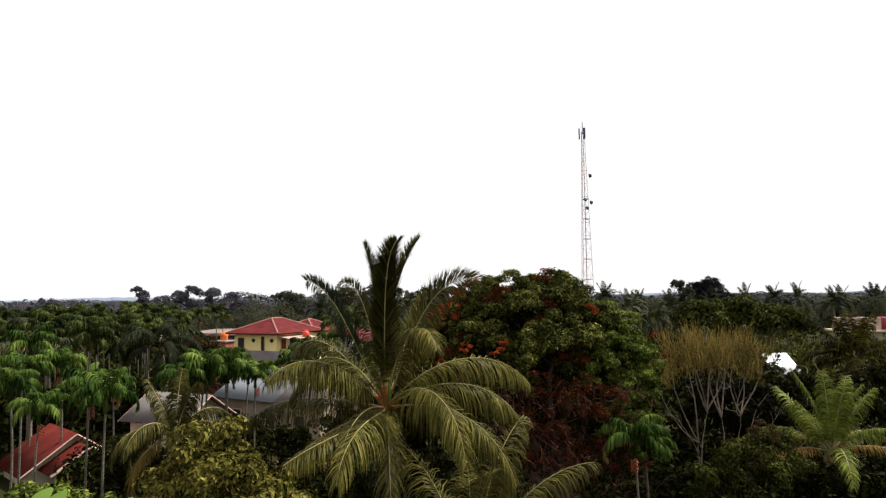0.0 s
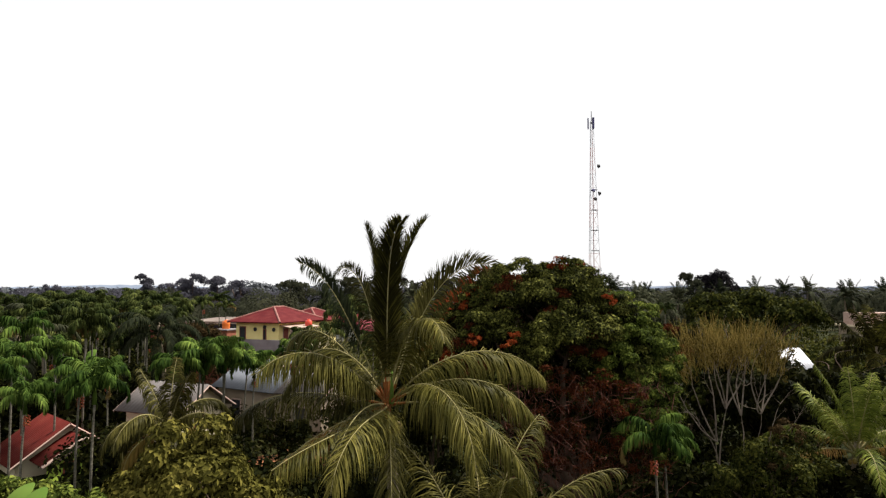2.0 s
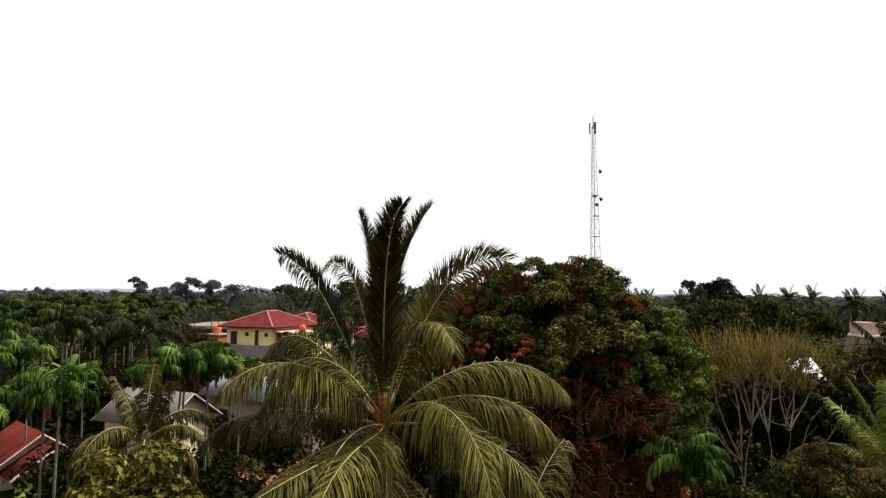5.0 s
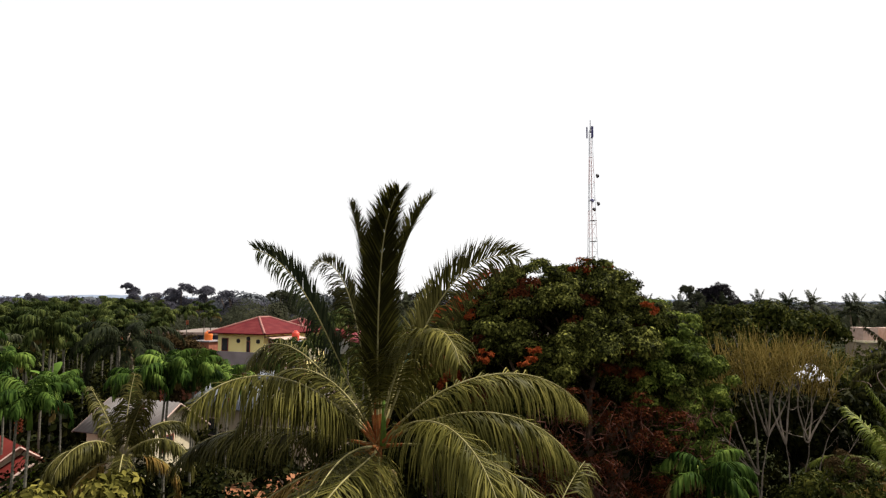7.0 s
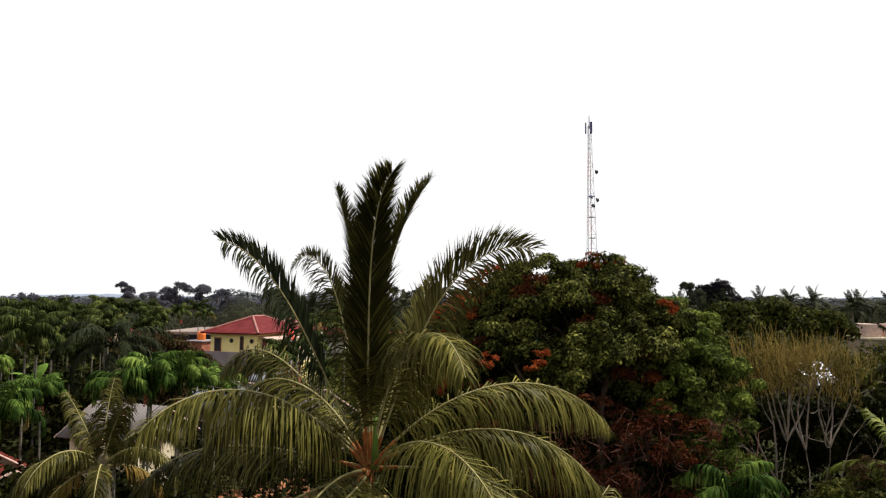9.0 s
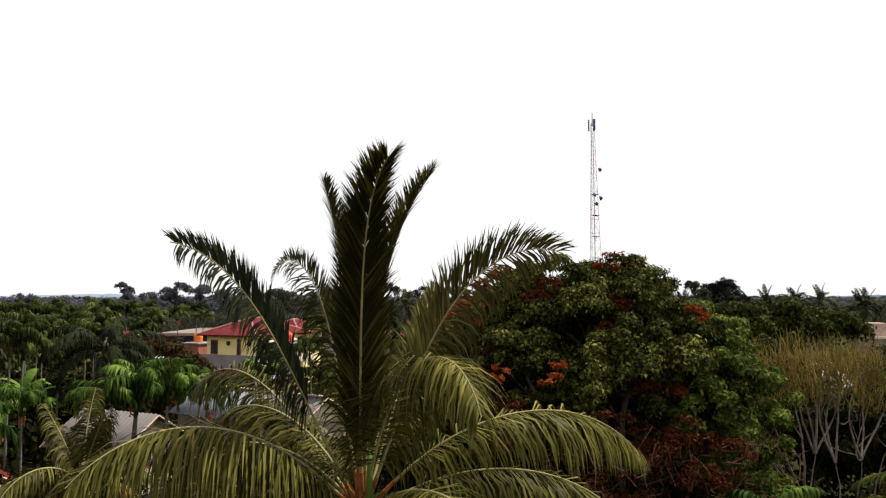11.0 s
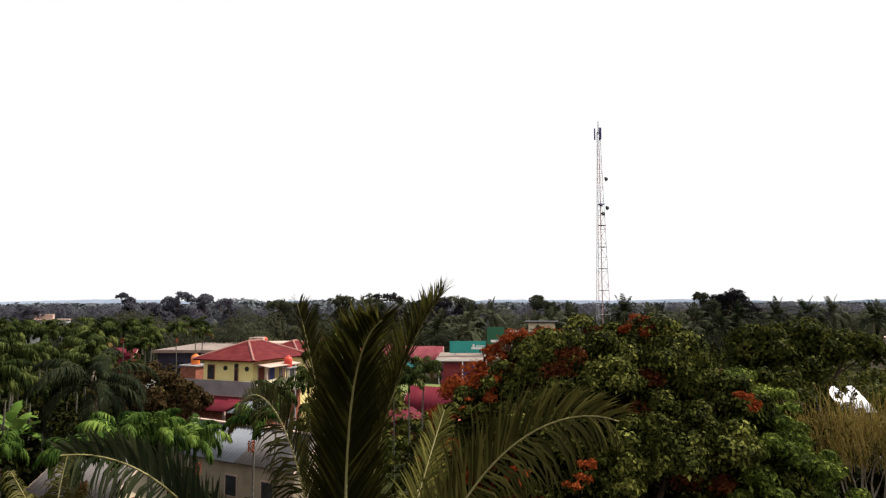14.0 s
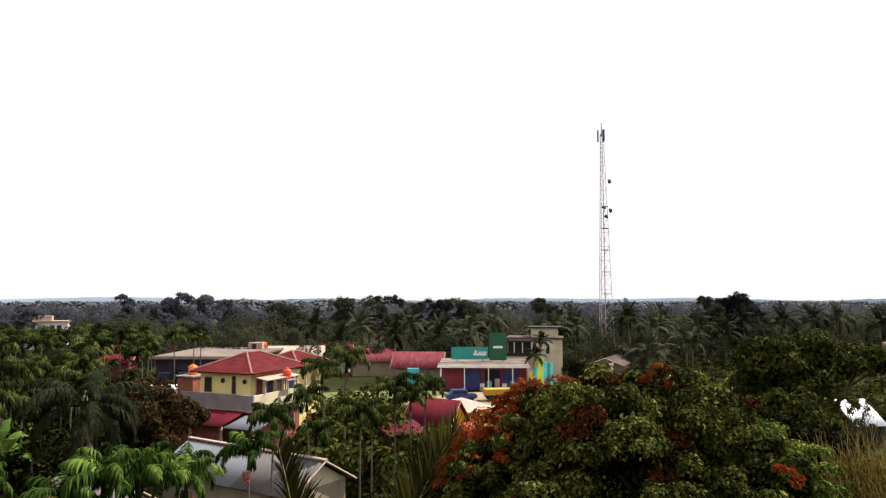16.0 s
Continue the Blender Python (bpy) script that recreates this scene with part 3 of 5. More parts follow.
    (15, 55, 100, 4.8, 4, 1.6, COCO, 62, 1.0, 0.45, 0.95, 0),
    (-100, -15, 55, 3.9, 0, 1.5, COCO_OLD, 56, 0.9, 0.45, 0.9, 0),
    (178, -10, 60, 3.6, 0, 1.5, COCO, 56, 0.9, 0.45, 0.9, 0),
))
# inner leaves
fronds_of(main_palm, (
    (-88, 52, 120, 2.9, 0, 1.6, COCO, 70, 0.9, 0.5, 0.85, 15),
    (-62, 58, 105, 3.1, 6, 1.6, COCO_FRESH, 64, 0.9, 0.5, 0.85, 15),
    (23, 51, 5, 3.7, 5, 2.5, COCO_FRESH, 70, 0.1, 1.1, 0.5, -10),
    (-165, 12, 70, 3.6, 5, 2.0, COCO, 58, 1.2, 0.45, 0.9, 0),
))
nuts(main_palm, (0, 0, 7.3), 8, 1)
sheath(main_palm, (0.1, -0.16, 7.5), 0.75, 0.06, BANANA, "spathe")

# a younger palm at its foot
young = thing("young_coconut_palm", pose(1.3, 15.9, 0), "young coconut palm with upright light green fronds", "palm tree")
palm_trunk(young, (0, 0, -0.15), (0, 0, 3.9), 0.17, 0.13, TRUNK, 0.1)
for k in range(16):
    frond(young, (0, 0, 4.0), 137.5 * k + 40, 74 - 3.4 * k, 50 + 4.0 * k, 4.1 - 0.05 * k, (-1) ** k * 6, COCO if k % 3 == 0 else COCO_FRESH, 120, 0.9, 0.03, 0.75, fwd=0.6, late=1.8, rib=0.022, rough=0.14)


def coconut(x, y, foot, heart, label, n=16, length=4.2, mat=None, count=55, wide=0.07, seed=0, old=2, leaf=0.85, spear=2, fall=95, sag=70, rise=86, hang=0.5, short=0.85):
    r = np.random.default_rng(seed + 100)
    ob = thing("coconut_palm", pose(x, y, 0), label, "palm tree")
    palm_trunk(ob, (r.uniform(-0.6, 0.6), r.uniform(-0.6, 0.6), foot), (0, 0, heart), 0.2, 0.13, TRUNK, 0.4)
    sheath(ob, (0, 0, heart - 0.1), 0.9, 0.2, TRUNK)
    for k in range(n):
        u = k / (n - 1)
        el = rise - fall * u ** 0.9 + r.uniform(-6, 6)
        dr = (22 if k < spear else sag + 30 * u) + r.uniform(-10, 10)
        m = COCO_OLD if k >= n - old else (mat or COCO)
        frond(ob, (0, 0, heart), 137.5 * k + r.uniform(-15, 15), el, dr, length * (short if k < spear else 1) * r.uniform(0.9, 1.08), r.uniform(-12, 12), m, count, leaf, wide, hang, segs=2 if count < 40 else 3, ribmat=mat if mat in (COCO_FAR, COCO_MID, COCO_DEEP) else None)
    if count > 40:
        nuts(ob, (0, 0, heart), 5, seed)
    return ob


coconut(-10.1, 33.0, -0.1, 4.0, "coconut palm with drooping olive fronds beside a grey-roofed house", 13, 3.8, COCO, 110, 0.055, seed=1, spear=3, fall=78, sag=118, rise=80, hang=1.0, short=0.78)
coconut(20.3, 31.6, -0.1, 2.7, "young coconut palm with fresh green upright fronds", 17, 4.6, COCO_GREEN, 95, 0.05, seed=2, old=4, spear=8, fall=70, sag=62, rise=85)
coconut(29.3, 42.0, -0.1, 6.0, "dark coconut palm with an upright spear", 18, 4.2, COCO_DEEP, 70, 0.09, seed=3, spear=6, rise=88)
coconut(-17.0, 52.0, -0.1, 6.9, "dark coconut palm among areca palms", 18, 4.6, COCO_FAR, 70, 0.08, seed=4, old=0, spear=0, fall=75, sag=112, rise=68, hang=0.8)
coconut(-24.0, 47.0, -0.1, 6.6, "coconut palm among areca palms", 16, 4.2, COCO_MID, 60, 0.09, seed=5, old=1, spear=0, fall=75, sag=110, rise=70, hang=0.8)
coconut(-29.0, 60.0, -0.1, 7.4, "coconut palm among areca palms", 16, 4.2, COCO_MID, 60, 0.09, seed=6, spear=0, fall=75, sag=110, rise=70, hang=0.8)


def areca_kind(seed, n, dry, leaf):
    """An areca palm 6.5 m to its heart: slim trunk, green crownshaft, feather leaves with broad hanging leaflets."""
    r = np.random.default_rng(seed)
    ob = thing("areca_palm", pose(0, 0, 0), "slim areca palm with bright green drooping leaves", "palm tree", "areca palms of the grove")
    palm_trunk(ob, (0, 0, -0.15), (0, 0, 5.7), 0.06, 0.045, ARECA_TRUNK, r.uniform(-0.3, 0.3), 20)
    sheath(ob, (0, 0, 5.65), 0.9, 0.1, leaf, "crownshaft")
    if seed in (12, 13):
        bm = bmesh.new()
        for q in range(26):
            bmesh.ops.create_icosphere(bm, subdivisions=1, radius=0.045, matrix=pose(0.16 + 0.1 * math.cos(q * 2.4), 0.12 * math.sin(q * 2.4), 5.62 - 0.019 * q))
        part("fruit_bunch", bm, FRUIT, ob, "bunch of orange-red nuts")["kind"] = "stuff"
        V, F = tube_arrays(np.array([(0.05, 0, 5.72), (0.14, 0, 5.68), (0.16, 0, 5.15)]), [0.02, 0.015, 0.006], 5)
        from_arrays("fruit_stalk", V, F, ARECA, ob)
    for k in range(n):
        u = k / (n - 1)
        m = ARECA_DRY if k >= n - dry else leaf
        frond(ob, (0, 0, 6.35), 137.5 * k + r.uniform(-20, 20), 84 - 46 * u + r.uniform(-8, 8), 100 + 62 * u, r.uniform(1.55, 1.95), r.uniform(-15, 15), m, 36, 0.62, 0.075, 1.2, 0.1, 0.3, 0.018, True, m, 3, rough=0.16)
    return ob


ARECAS = [areca_kind(11, 11, 0, ARECA), areca_kind(12, 12, 0, ARECA), areca_kind(13, 10, 1, ARECA), areca_kind(14, 12, 0, ARECA)]
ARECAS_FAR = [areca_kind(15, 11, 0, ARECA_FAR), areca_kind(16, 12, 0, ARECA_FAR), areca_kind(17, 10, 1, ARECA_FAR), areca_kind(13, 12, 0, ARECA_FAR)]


def areca(x, y, z, used={}):
    # palms farther back use the shade-coloured leaf
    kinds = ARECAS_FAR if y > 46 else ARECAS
    k = used.get(y > 46, 0)
    used[y > 46] = k + 1
    turn, size, kind = (k * 77 + x * 31) % 360, z / 6.5, kinds[k % 4]
    if k < 4:
        kind.matrix_basis = pose(x, y, 0, 0, 0, turn) @ Matrix.Scale(size, 4)
    else:
        copy_thing(kind, pose(x, y, 0, 0, 0, turn) @ Matrix.Scale(size / kind.scale[0], 4))


def plant(rows):
    for x, y, z in rows:
        areca(x, y, z)


# by the red roof and round the grey-roofed house
plant((
    (-17.3, 33, 6.5), (-15.1, 31, 5.8), (-13.7, 32.5, 6.3), (-12.0, 30, 6.4), (-20.1, 53, 6.6), (-19.4, 38, 6.8),
    (-19.3, 42, 6.7), (-19.2, 56, 7.6), (-20.7, 50, 7.5), (-25.3, 52, 7.9), (-10.2, 38, 6.7), (-9.3, 39, 6.5),
    (-8.5, 41, 6.1), (-10.7, 36, 6.4), (-6.0, 42, 6.5), (-6.0, 48, 6.8), (-4.1, 50, 5.6), (-4.8, 60, 8.0),
    (-3.4, 64, 8.4), (-1.8, 52, 6.3), (0.2, 58, 7.0),
))
# before the houses and in the low grove
plant((
    (2.3, 58.5, 7.0), (-5.2, 55, 6.8), (-8.8, 37.3, 6.7), (-9.6, 36.4, 6.9), (-7.8, 39.4, 6.1), (1.2, 57, 6.4),
    (-1.2, 53.5, 5.9), (7.7, 23.2, 5.5), (8.6, 24.6, 4.9), (40.2, 100, 7.2),
    (-22.0, 36, 6.6), (-15.6, 40, 5.8), (-22.6, 38, 5.6),
))
for k in range(130):
    x, y = rng.uniform(-58, -13), rng.uniform(40, 108)
    if x > -16 - (y - 40) * 0.22:
        x -= 12
    areca(x, y, rng.uniform(6.0, 8.9) if k % 3 else rng.uniform(3.6, 5.6))

# rows of coconut palms far behind the houses
for k, (x, y, h, n) in enumerate((
        (41.5, 128, 11.0, 15), (44.8, 125, 9.2, 14), (31.8, 140, 9.6, 13), (37.5, 150, 9.6, 13), (36.3, 105, 6.6, 13), (71.2, 130, 10.3, 14),
        (78.2, 132, 10.4, 14), (83.8, 133, 10.6, 14), (86.0, 125, 9.6, 14), (66.0, 134, 9.8, 12), (92.0, 131, 10.0, 13), (98.0, 128, 9.6, 12),
        (8.0, 128, 7.0, 13), (13.5, 132, 7.4, 13), (0.5, 134, 7.6, 12), (-9.0, 130, 6.8, 12), (26.0, 131, 8.0, 13), (52.0, 138, 9.4, 12),
        (58.0, 126, 8.4, 12), (47.5, 118, 7.6, 12), (104, 138, 10.4, 12),
        (-14.0, 139, 9.2, 14), (-6.0, 141, 8.8, 14), (3.5, 138, 9.4, 14), (9.5, 136, 8.6, 14), (15.5, 139, 9.6, 14), (19.5, 141, 10.2, 13), (30.0, 134, 8.8, 14), (34.5, 137, 9.0, 14), (48.5, 131, 9.0, 14), (55.0, 129, 9.2, 14))):
    coconut(x, y, -0.1, h - 1.5, "tall dark coconut palm in the far row", n + 6, 4.5, COCO_MID if k % 3 == 1 or k > 22 else COCO_FAR, 38, 0.15, 20 + k, 0, 0.9, spear=3, sag=84)


# ---- broadleaved trees ----
def limb_set(foot, forks, r0, sides=8, seed=0, depth=1, wobble=0.12, reach=0.5):
    """Tapered limbs from foot to each fork end, with side branches."""
    r = np.random.default_rng(seed)
    parts = []
    for end in forks:
        a, b = np.array(foot, float), np.array(end, float)
        s = np.linspace(0, 1, 12)[:, None]
        bend = r.normal(0, wobble, 3) * np.linalg.norm(b - a)
        pts = a + (b - a) * s + bend * np.sin(np.pi * s) + np.cumsum(r.normal(0, 0.02, (12, 3)), 0) * np.linalg.norm(b - a) * 0.25
        pts[0] = a
        parts.append(tube_arrays(pts, r0 * (1 - 0.82 * s[:, 0]), sides))
        if depth:
            for q in range(4):
                i = r.integers(4, 11)
                d = (b - a) / np.linalg.norm(b - a) + r.normal(0, 0.6, 3)
                d[2] = abs(d[2]) * 0.8 + 0.15
                tip = pts[i] + d / np.linalg.norm(d) * np.linalg.norm(b - a) * r.uniform(0.5, 1.0) * reach
                parts.append(limb_set(pts[i], [tip], r0 * (1 - 0.8 * s[i, 0]) * 0.6, 5, int(r.integers(1e6)), depth - 1, reach=reach))
    return join(parts)


def tree(name, x, y, label, blobs, sprigs, per, leaf, mat, trunk_r=0.25, bark=None, spread=0.35, droop=0.35, seed=0, low=-0.75, category="tree", extra=(), clump=12, flat=0.35, puff=0.2):
    """A trunk with limbs and a crown of leaf sprigs. blobs are given round the foot."""
    ob = thing(name, pose(x, y, 0), label, category)
    B = np.asarray(blobs, float)
    zc = B[:, 2].min()
    foot, fork = (0, 0, -0.15), (0.1, 0.05, max(0.6, zc * 0.45))
    V, F = tube_arrays(np.array([foot, ((foot[0] + fork[0]) / 2 + 0.06, 0.03, fork[2] / 2), fork]), [trunk_r * 1.25, trunk_r, trunk_r * 0.85], 10)
    from_arrays("trunk", V, F, bark or BARK, ob, smooth=True)
    for k, b in enumerate(B):
        V, F = limb_set(fork, [tuple(b[:3] + np.array([0, 0, b[5] * 0.2]))], trunk_r * 0.6, 7, seed + 17 * k, reach=0.25)
        from_arrays("limb", V, F, bark or BARK, ob, smooth=True)
    V, F = crown(B, sprigs, per, leaf, spread, droop, low, clump, flat, puff)
    from_arrays("crown", V, F, mat, ob)
    for nm, bl, sp, m, lb in extra:
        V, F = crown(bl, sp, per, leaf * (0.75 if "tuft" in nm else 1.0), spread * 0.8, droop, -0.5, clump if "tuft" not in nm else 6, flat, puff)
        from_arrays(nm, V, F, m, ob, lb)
    return ob


# the great tree with dark leaves and orange-red tufts
GX, GY = 6.2, 26.9
tree("great_tree", GX, GY, "great dark green tree with orange-red leaf tufts", [
    (-1.9, 0.4, 9.2, 1.9, 2.0, 2.15), (-0.1, 0.7, 9.2, 2.0, 2.1, 2.2), (-1.0, -0.6, 7.6, 2.4, 1.7, 1.6), (0.1, 1.0, 9.75, 1.8, 1.7, 1.5), (1.3, 0.5, 8.7, 1.6, 1.6, 1.5), (-0.4, -1.2, 8.1, 2.1, 1.6, 1.5), (1.2, -0.8, 7.6, 1.7, 1.5, 1.4),
    (-2.4, -0.6, 6.9, 1.5, 1.8, 1.3), (-2.7, 0.6, 9.7, 1.5, 1.4, 1.45),
    (-4.0, 0.9, 7.6, 1.2, 1.3, 1.5), (-4.2, 1.2, 8.6, 1.1, 1.1, 1.2), (-4.4, 0.8, 5.6, 1.2, 1.2, 1.6), (-3.7, 0.4, 6.2, 1.3, 1.3, 1.7), (-3.2, -0.4, 8.2, 1.4, 1.3, 1.4),
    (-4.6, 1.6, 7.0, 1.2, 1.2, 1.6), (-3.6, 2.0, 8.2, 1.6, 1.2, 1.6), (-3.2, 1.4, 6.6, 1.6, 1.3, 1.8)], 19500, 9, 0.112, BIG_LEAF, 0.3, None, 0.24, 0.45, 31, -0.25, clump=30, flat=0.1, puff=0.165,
     # right side of the crown: its sunlit brightness is in the leaf colour
     extra=(("light_crown", [(1.8, -1.4, 7.4, 1.5, 1.4, 1.4), (2.4, -0.3, 6.8, 1.4, 1.6, 1.7), (2.0, 0.3, 8.35, 1.7, 1.7, 1.35), (2.1, -1.4, 5.7, 1.3, 1.3, 1.4), (1.5, 0.9, 8.95, 1.6, 1.6, 1.3), (2.8, 0.0, 7.6, 1.3, 1.5, 1.4), (2.0, -2.3, 4.9, 1.1, 0.8, 0.8), (1.2, -3.0, 5.3, 0.8, 0.6, 0.6), (2.6, -1.6, 4.2, 0.9, 0.8, 0.8)], 8600, LIGHT_LEAF, "yellow-green foliage, coloured brighter for the sunlit side"),
            ("orange_crown", [(-1.9, 0.4, 9.2, 1.9, 2.0, 2.0), (-2.9, 0.6, 9.5, 1.5, 1.5, 1.4), (-3.3, -0.4, 8.2, 1.5, 1.4, 1.4), (-1.0, -0.7, 7.7, 2.4, 1.8, 1.6), (-4.1, 0.9, 8.0, 1.3, 1.3, 1.5), (0.0, 0.9, 9.2, 2.0, 2.0, 1.8)], 900, RUST_LEAF, "scattered rust-orange young leaves"),
            ("flush_crown", [(-2.9, 2.2, 9.6, 1.6, 1.2, 1.3), (-4.2, 2.1, 8.7, 1.2, 1.1, 1.25), (-4.7, 1.9, 7.5, 1.1, 1.0, 1.3), (-3.6, 2.7, 8.6, 1.6, 1.2, 1.6)], 1400, RED_LEAF, "flush of orange-red young leaves"),
            ("red_tuft", [(-0.3, 0.8, 10.95, 0.6, 0.5, 0.35), (0.4, 0.9, 10.85, 0.35, 0.4, 0.3), (-3.2, 1.4, 10.6, 0.8, 0.6, 0.4), (-3.8, 1.4, 10.1, 0.5, 0.5, 0.5), (-2.5, 1.3, 10.7, 0.5, 0.5, 0.3), (-3.7, 0.5, 9.6, 0.5, 0.5, 0.5), (-4.6, 0.6, 9.0, 0.4, 0.4, 0.35), (-4.0, -2.9, 8.4, 0.3, 0.25, 0.25), (-3.0, -2.9, 8.2, 0.45, 0.3, 0.35), (-2.6, -2.7, 8.5, 0.3, 0.25, 0.25), (0.4, -2.7, 9.7, 0.3, 0.3, 0.25), (-4.9, 0.4, 8.1, 0.5, 0.5, 0.5), (-4.6, 0.1, 7.4, 0.5, 0.5, 0.5)], 900, RED_LEAF, "tuft of orange-red leaves"),
            ("rust_tuft", [(-1.0, -2.7, 4.8, 1.8, 0.9, 1.3), (0.8, -2.9, 4.4, 1.5, 0.8, 1.2), (-2.2, -1.8, 4.9, 0.9, 0.9, 1.2), (0.2, -3.2, 6.2, 0.7, 0.5, 0.5), (-1.2, -2.6, 6.5, 1.3, 0.7, 1.2), (0.5, -2.6, 6.3, 1.2, 0.7, 1.2), (-3.6, -1.6, 7.0, 0.9, 0.8, 0.9)], 1150, RUST_LEAF, "rusty brown leaves low on the crown")))
great = bpy.data.objects["great_tree"]
# dark leaf colour stands in for the shade inside the crown
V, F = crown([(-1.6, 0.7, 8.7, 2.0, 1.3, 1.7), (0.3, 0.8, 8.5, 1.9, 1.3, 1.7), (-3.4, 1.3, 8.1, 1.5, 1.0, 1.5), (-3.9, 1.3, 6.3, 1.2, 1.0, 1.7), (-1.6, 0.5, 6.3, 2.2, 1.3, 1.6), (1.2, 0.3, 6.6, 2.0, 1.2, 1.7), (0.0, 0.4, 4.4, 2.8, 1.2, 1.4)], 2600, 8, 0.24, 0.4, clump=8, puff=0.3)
from_arrays("inner_crown", V, F, SHADE_LEAF, great, "inner leaves coloured near black for shade")
tw = []
for q in range(560):
    b = np.array([rng.uniform(-3.2, 2.2), rng.uniform(-3.9, -1.6), rng.uniform(2.6, 6.9)])
    e = b + np.array([rng.normal(0, 0.3), rng.normal(-0.15, 0.2), rng.uniform(0.25, 0.7)])
    tw.append(tube_arrays(np.array([b, (b * 2 + e) / 3 + rng.normal(0, 0.09, 3), (b + e * 2) / 3 + rng.normal(0, 0.09, 3), e]), [0.012, 0.009, 0.006, 0.003], 4))
V, F = join(tw)
from_arrays("twig_mass", V, F, REDTWIG, great, "tangle of brown twigs low in the crown")["kind"] = "stuff"

# yellowish bush in front
tree("mango_tree", -3.75, 14.2, "bushy mango tree with glossy yellow-green leaves", [
    (0, 0.1, 6.7, 1.0, 1.0, 1.25), (-0.75, 0.2, 6.0, 0.9, 0.9, 1.1), (0.75, 0.2, 5.8, 0.95, 0.9, 1.1), (0.1, -0.3, 5.2, 1.1, 0.9, 1.2), (1.5, 0.6, 5.5, 0.8, 0.8, 0.95), (-1.4, 0.7, 5.4, 0.8, 0.8, 0.8)], 4600, 8, 0.115, BUSH_LEAF, 0.12, None, 0.2, 0.55, 32, clump=30, puff=0.28)

# bare tree with pale stems
bare = thing("bare_tree", pose(14.7, 31.8, 0), "leafless tree with pale stems and brown twig tops", "tree")
for k, (foot, f, tops) in enumerate((
        ((-0.3, 0, -0.1), (-0.75, 0, 3.3), [(-2.0, -0.2, 6.6), (-1.2, 0.3, 7.5), (-2.6, 0.2, 5.9)]),
        ((-0.25, 0.1, -0.1), (-0.2, 0.2, 4.7), [(-0.7, 0.2, 7.7), (0.4, -0.2, 7.8), (-0.1, 0.5, 7.9), (-1.2, -0.3, 7.0)]),
        ((0.1, 0.1, -0.1), (0.45, 0.1, 4.4), [(0.9, 0.3, 7.7), (0.3, -0.2, 7.4), (1.4, 0.1, 7.2)]),
        ((0.8, 0, -0.1), (1.4, 0.1, 4.5), [(1.8, 0.3, 7.9), (2.5, -0.1, 7.2), (1.3, -0.3, 7.6), (2.2, 0.2, 7.6)]),
        ((0.7, -0.1, -0.1), (1.5, -0.2, 2.9), [(3.1, -0.5, 4.9), (2.6, -0.3, 5.6)]),
        ((-0.3, -0.1, -0.1), (-0.9, -0.2, 2.9), [(-2.7, -0.4, 4.6)]))):
    V, F = limb_set(foot, [f], 0.06 if k < 4 else 0.036, 7, 40 + k, 0, 0.07)
    stem = from_arrays("stem", V, F, PALE_BARK, bare, smooth=True)
    for q, tp in enumerate(tops):
        V, F = limb_set(f, [tp], 0.038 if k < 4 else 0.024, 6, 60 + 7 * k + q, 2, 0.13, 0.42)
        from_arrays("branch", V, F, PALE_BARK, stem, smooth=True)
tw = []
tufts = [(rng.uniform(-2.2, 2.2), rng.uniform(-1.3, 1.3), rng.uniform(6.7, 8.2)) for q in range(40)]
for q in range(1400):
    c = tufts[q % 40]
    b = np.array([c[0] + rng.normal(0, 0.26), c[1] + rng.normal(0, 0.26), c[2] - 0.16 * abs(c[0]) + rng.uniform(-0.55, 0.35)])
    e = b + np.array([b[0] * 0.06 + rng.normal(0, 0.14), rng.normal(0, 0.14), rng.uniform(0.3, 0.85)])
    tw.append(tube_arrays(np.array([b, (b + e) / 2 + rng.normal(0, 0.05, 3), e]), [0.014, 0.01, 0.004], 3))
V, F = join(tw)
from_arrays("twig_crown", V, F, TWIG, bare, "dense brown twigs")["kind"] = "stuff"
V, F = crown([(-0.9, 0, 7.4, 1.5, 1.2, 0.6), (1.4, 0, 7.4, 1.3, 1.1, 0.6), (1.9, 0.1, 7.0, 0.6, 0.8, 0.7), (2.1, 0, 6.3, 0.5, 0.8, 0.6)], 620, 5, 0.1, 0.3, clump=2, puff=0.12)
from_arrays("bud_crown", V, F, OLIVE_LEAF, bare, "sparse olive-brown shoots")["kind"] = "stuff"

tree("bush", 15.0, 29.6, "low mixed bush under the bare tree", [(0, 0, 2.3, 1.8, 1.4, 1.6), (1.9, 0.5, 2.6, 1.4, 1.2, 1.5), (-1.6, 0.3, 1.7, 1.3, 1.2, 1.2)], 1300, 8, 0.17, ROUND_LEAF, 0.1, None, 0.25, seed=33, category="bush",
     extra=(("rust_tuft", [(0.6, -0.4, 4.0, 0.8, 0.7, 0.8), (0.2, -0.6, 3.0, 0.5, 0.5, 0.6)], 120, BROWN_LEAF, "dull brown leaves"),))
tree("round_tree", 35.0, 66.5, "broad round-headed dark green tree", [(-3.6, 0, 7.2, 3.6, 3.2, 2.4), (0.5, 0.3, 7.4, 3.8, 3.2, 2.5), (4.0, 0.2, 7.3, 3.2, 3.0, 2.0), (-4.6, 0.6, 4.8, 2.2, 2.2, 2.2), (-1.8, -1.6, 5.2, 2.8, 2.0, 2.3), (6.3, 0.5, 6.7, 2.2, 2.2, 1.6)], 3600, 8, 0.42, ROUND_LEAF, 0.4, None, 0.5, 0.4, 34, -0.3, clump=14, puff=0.3)
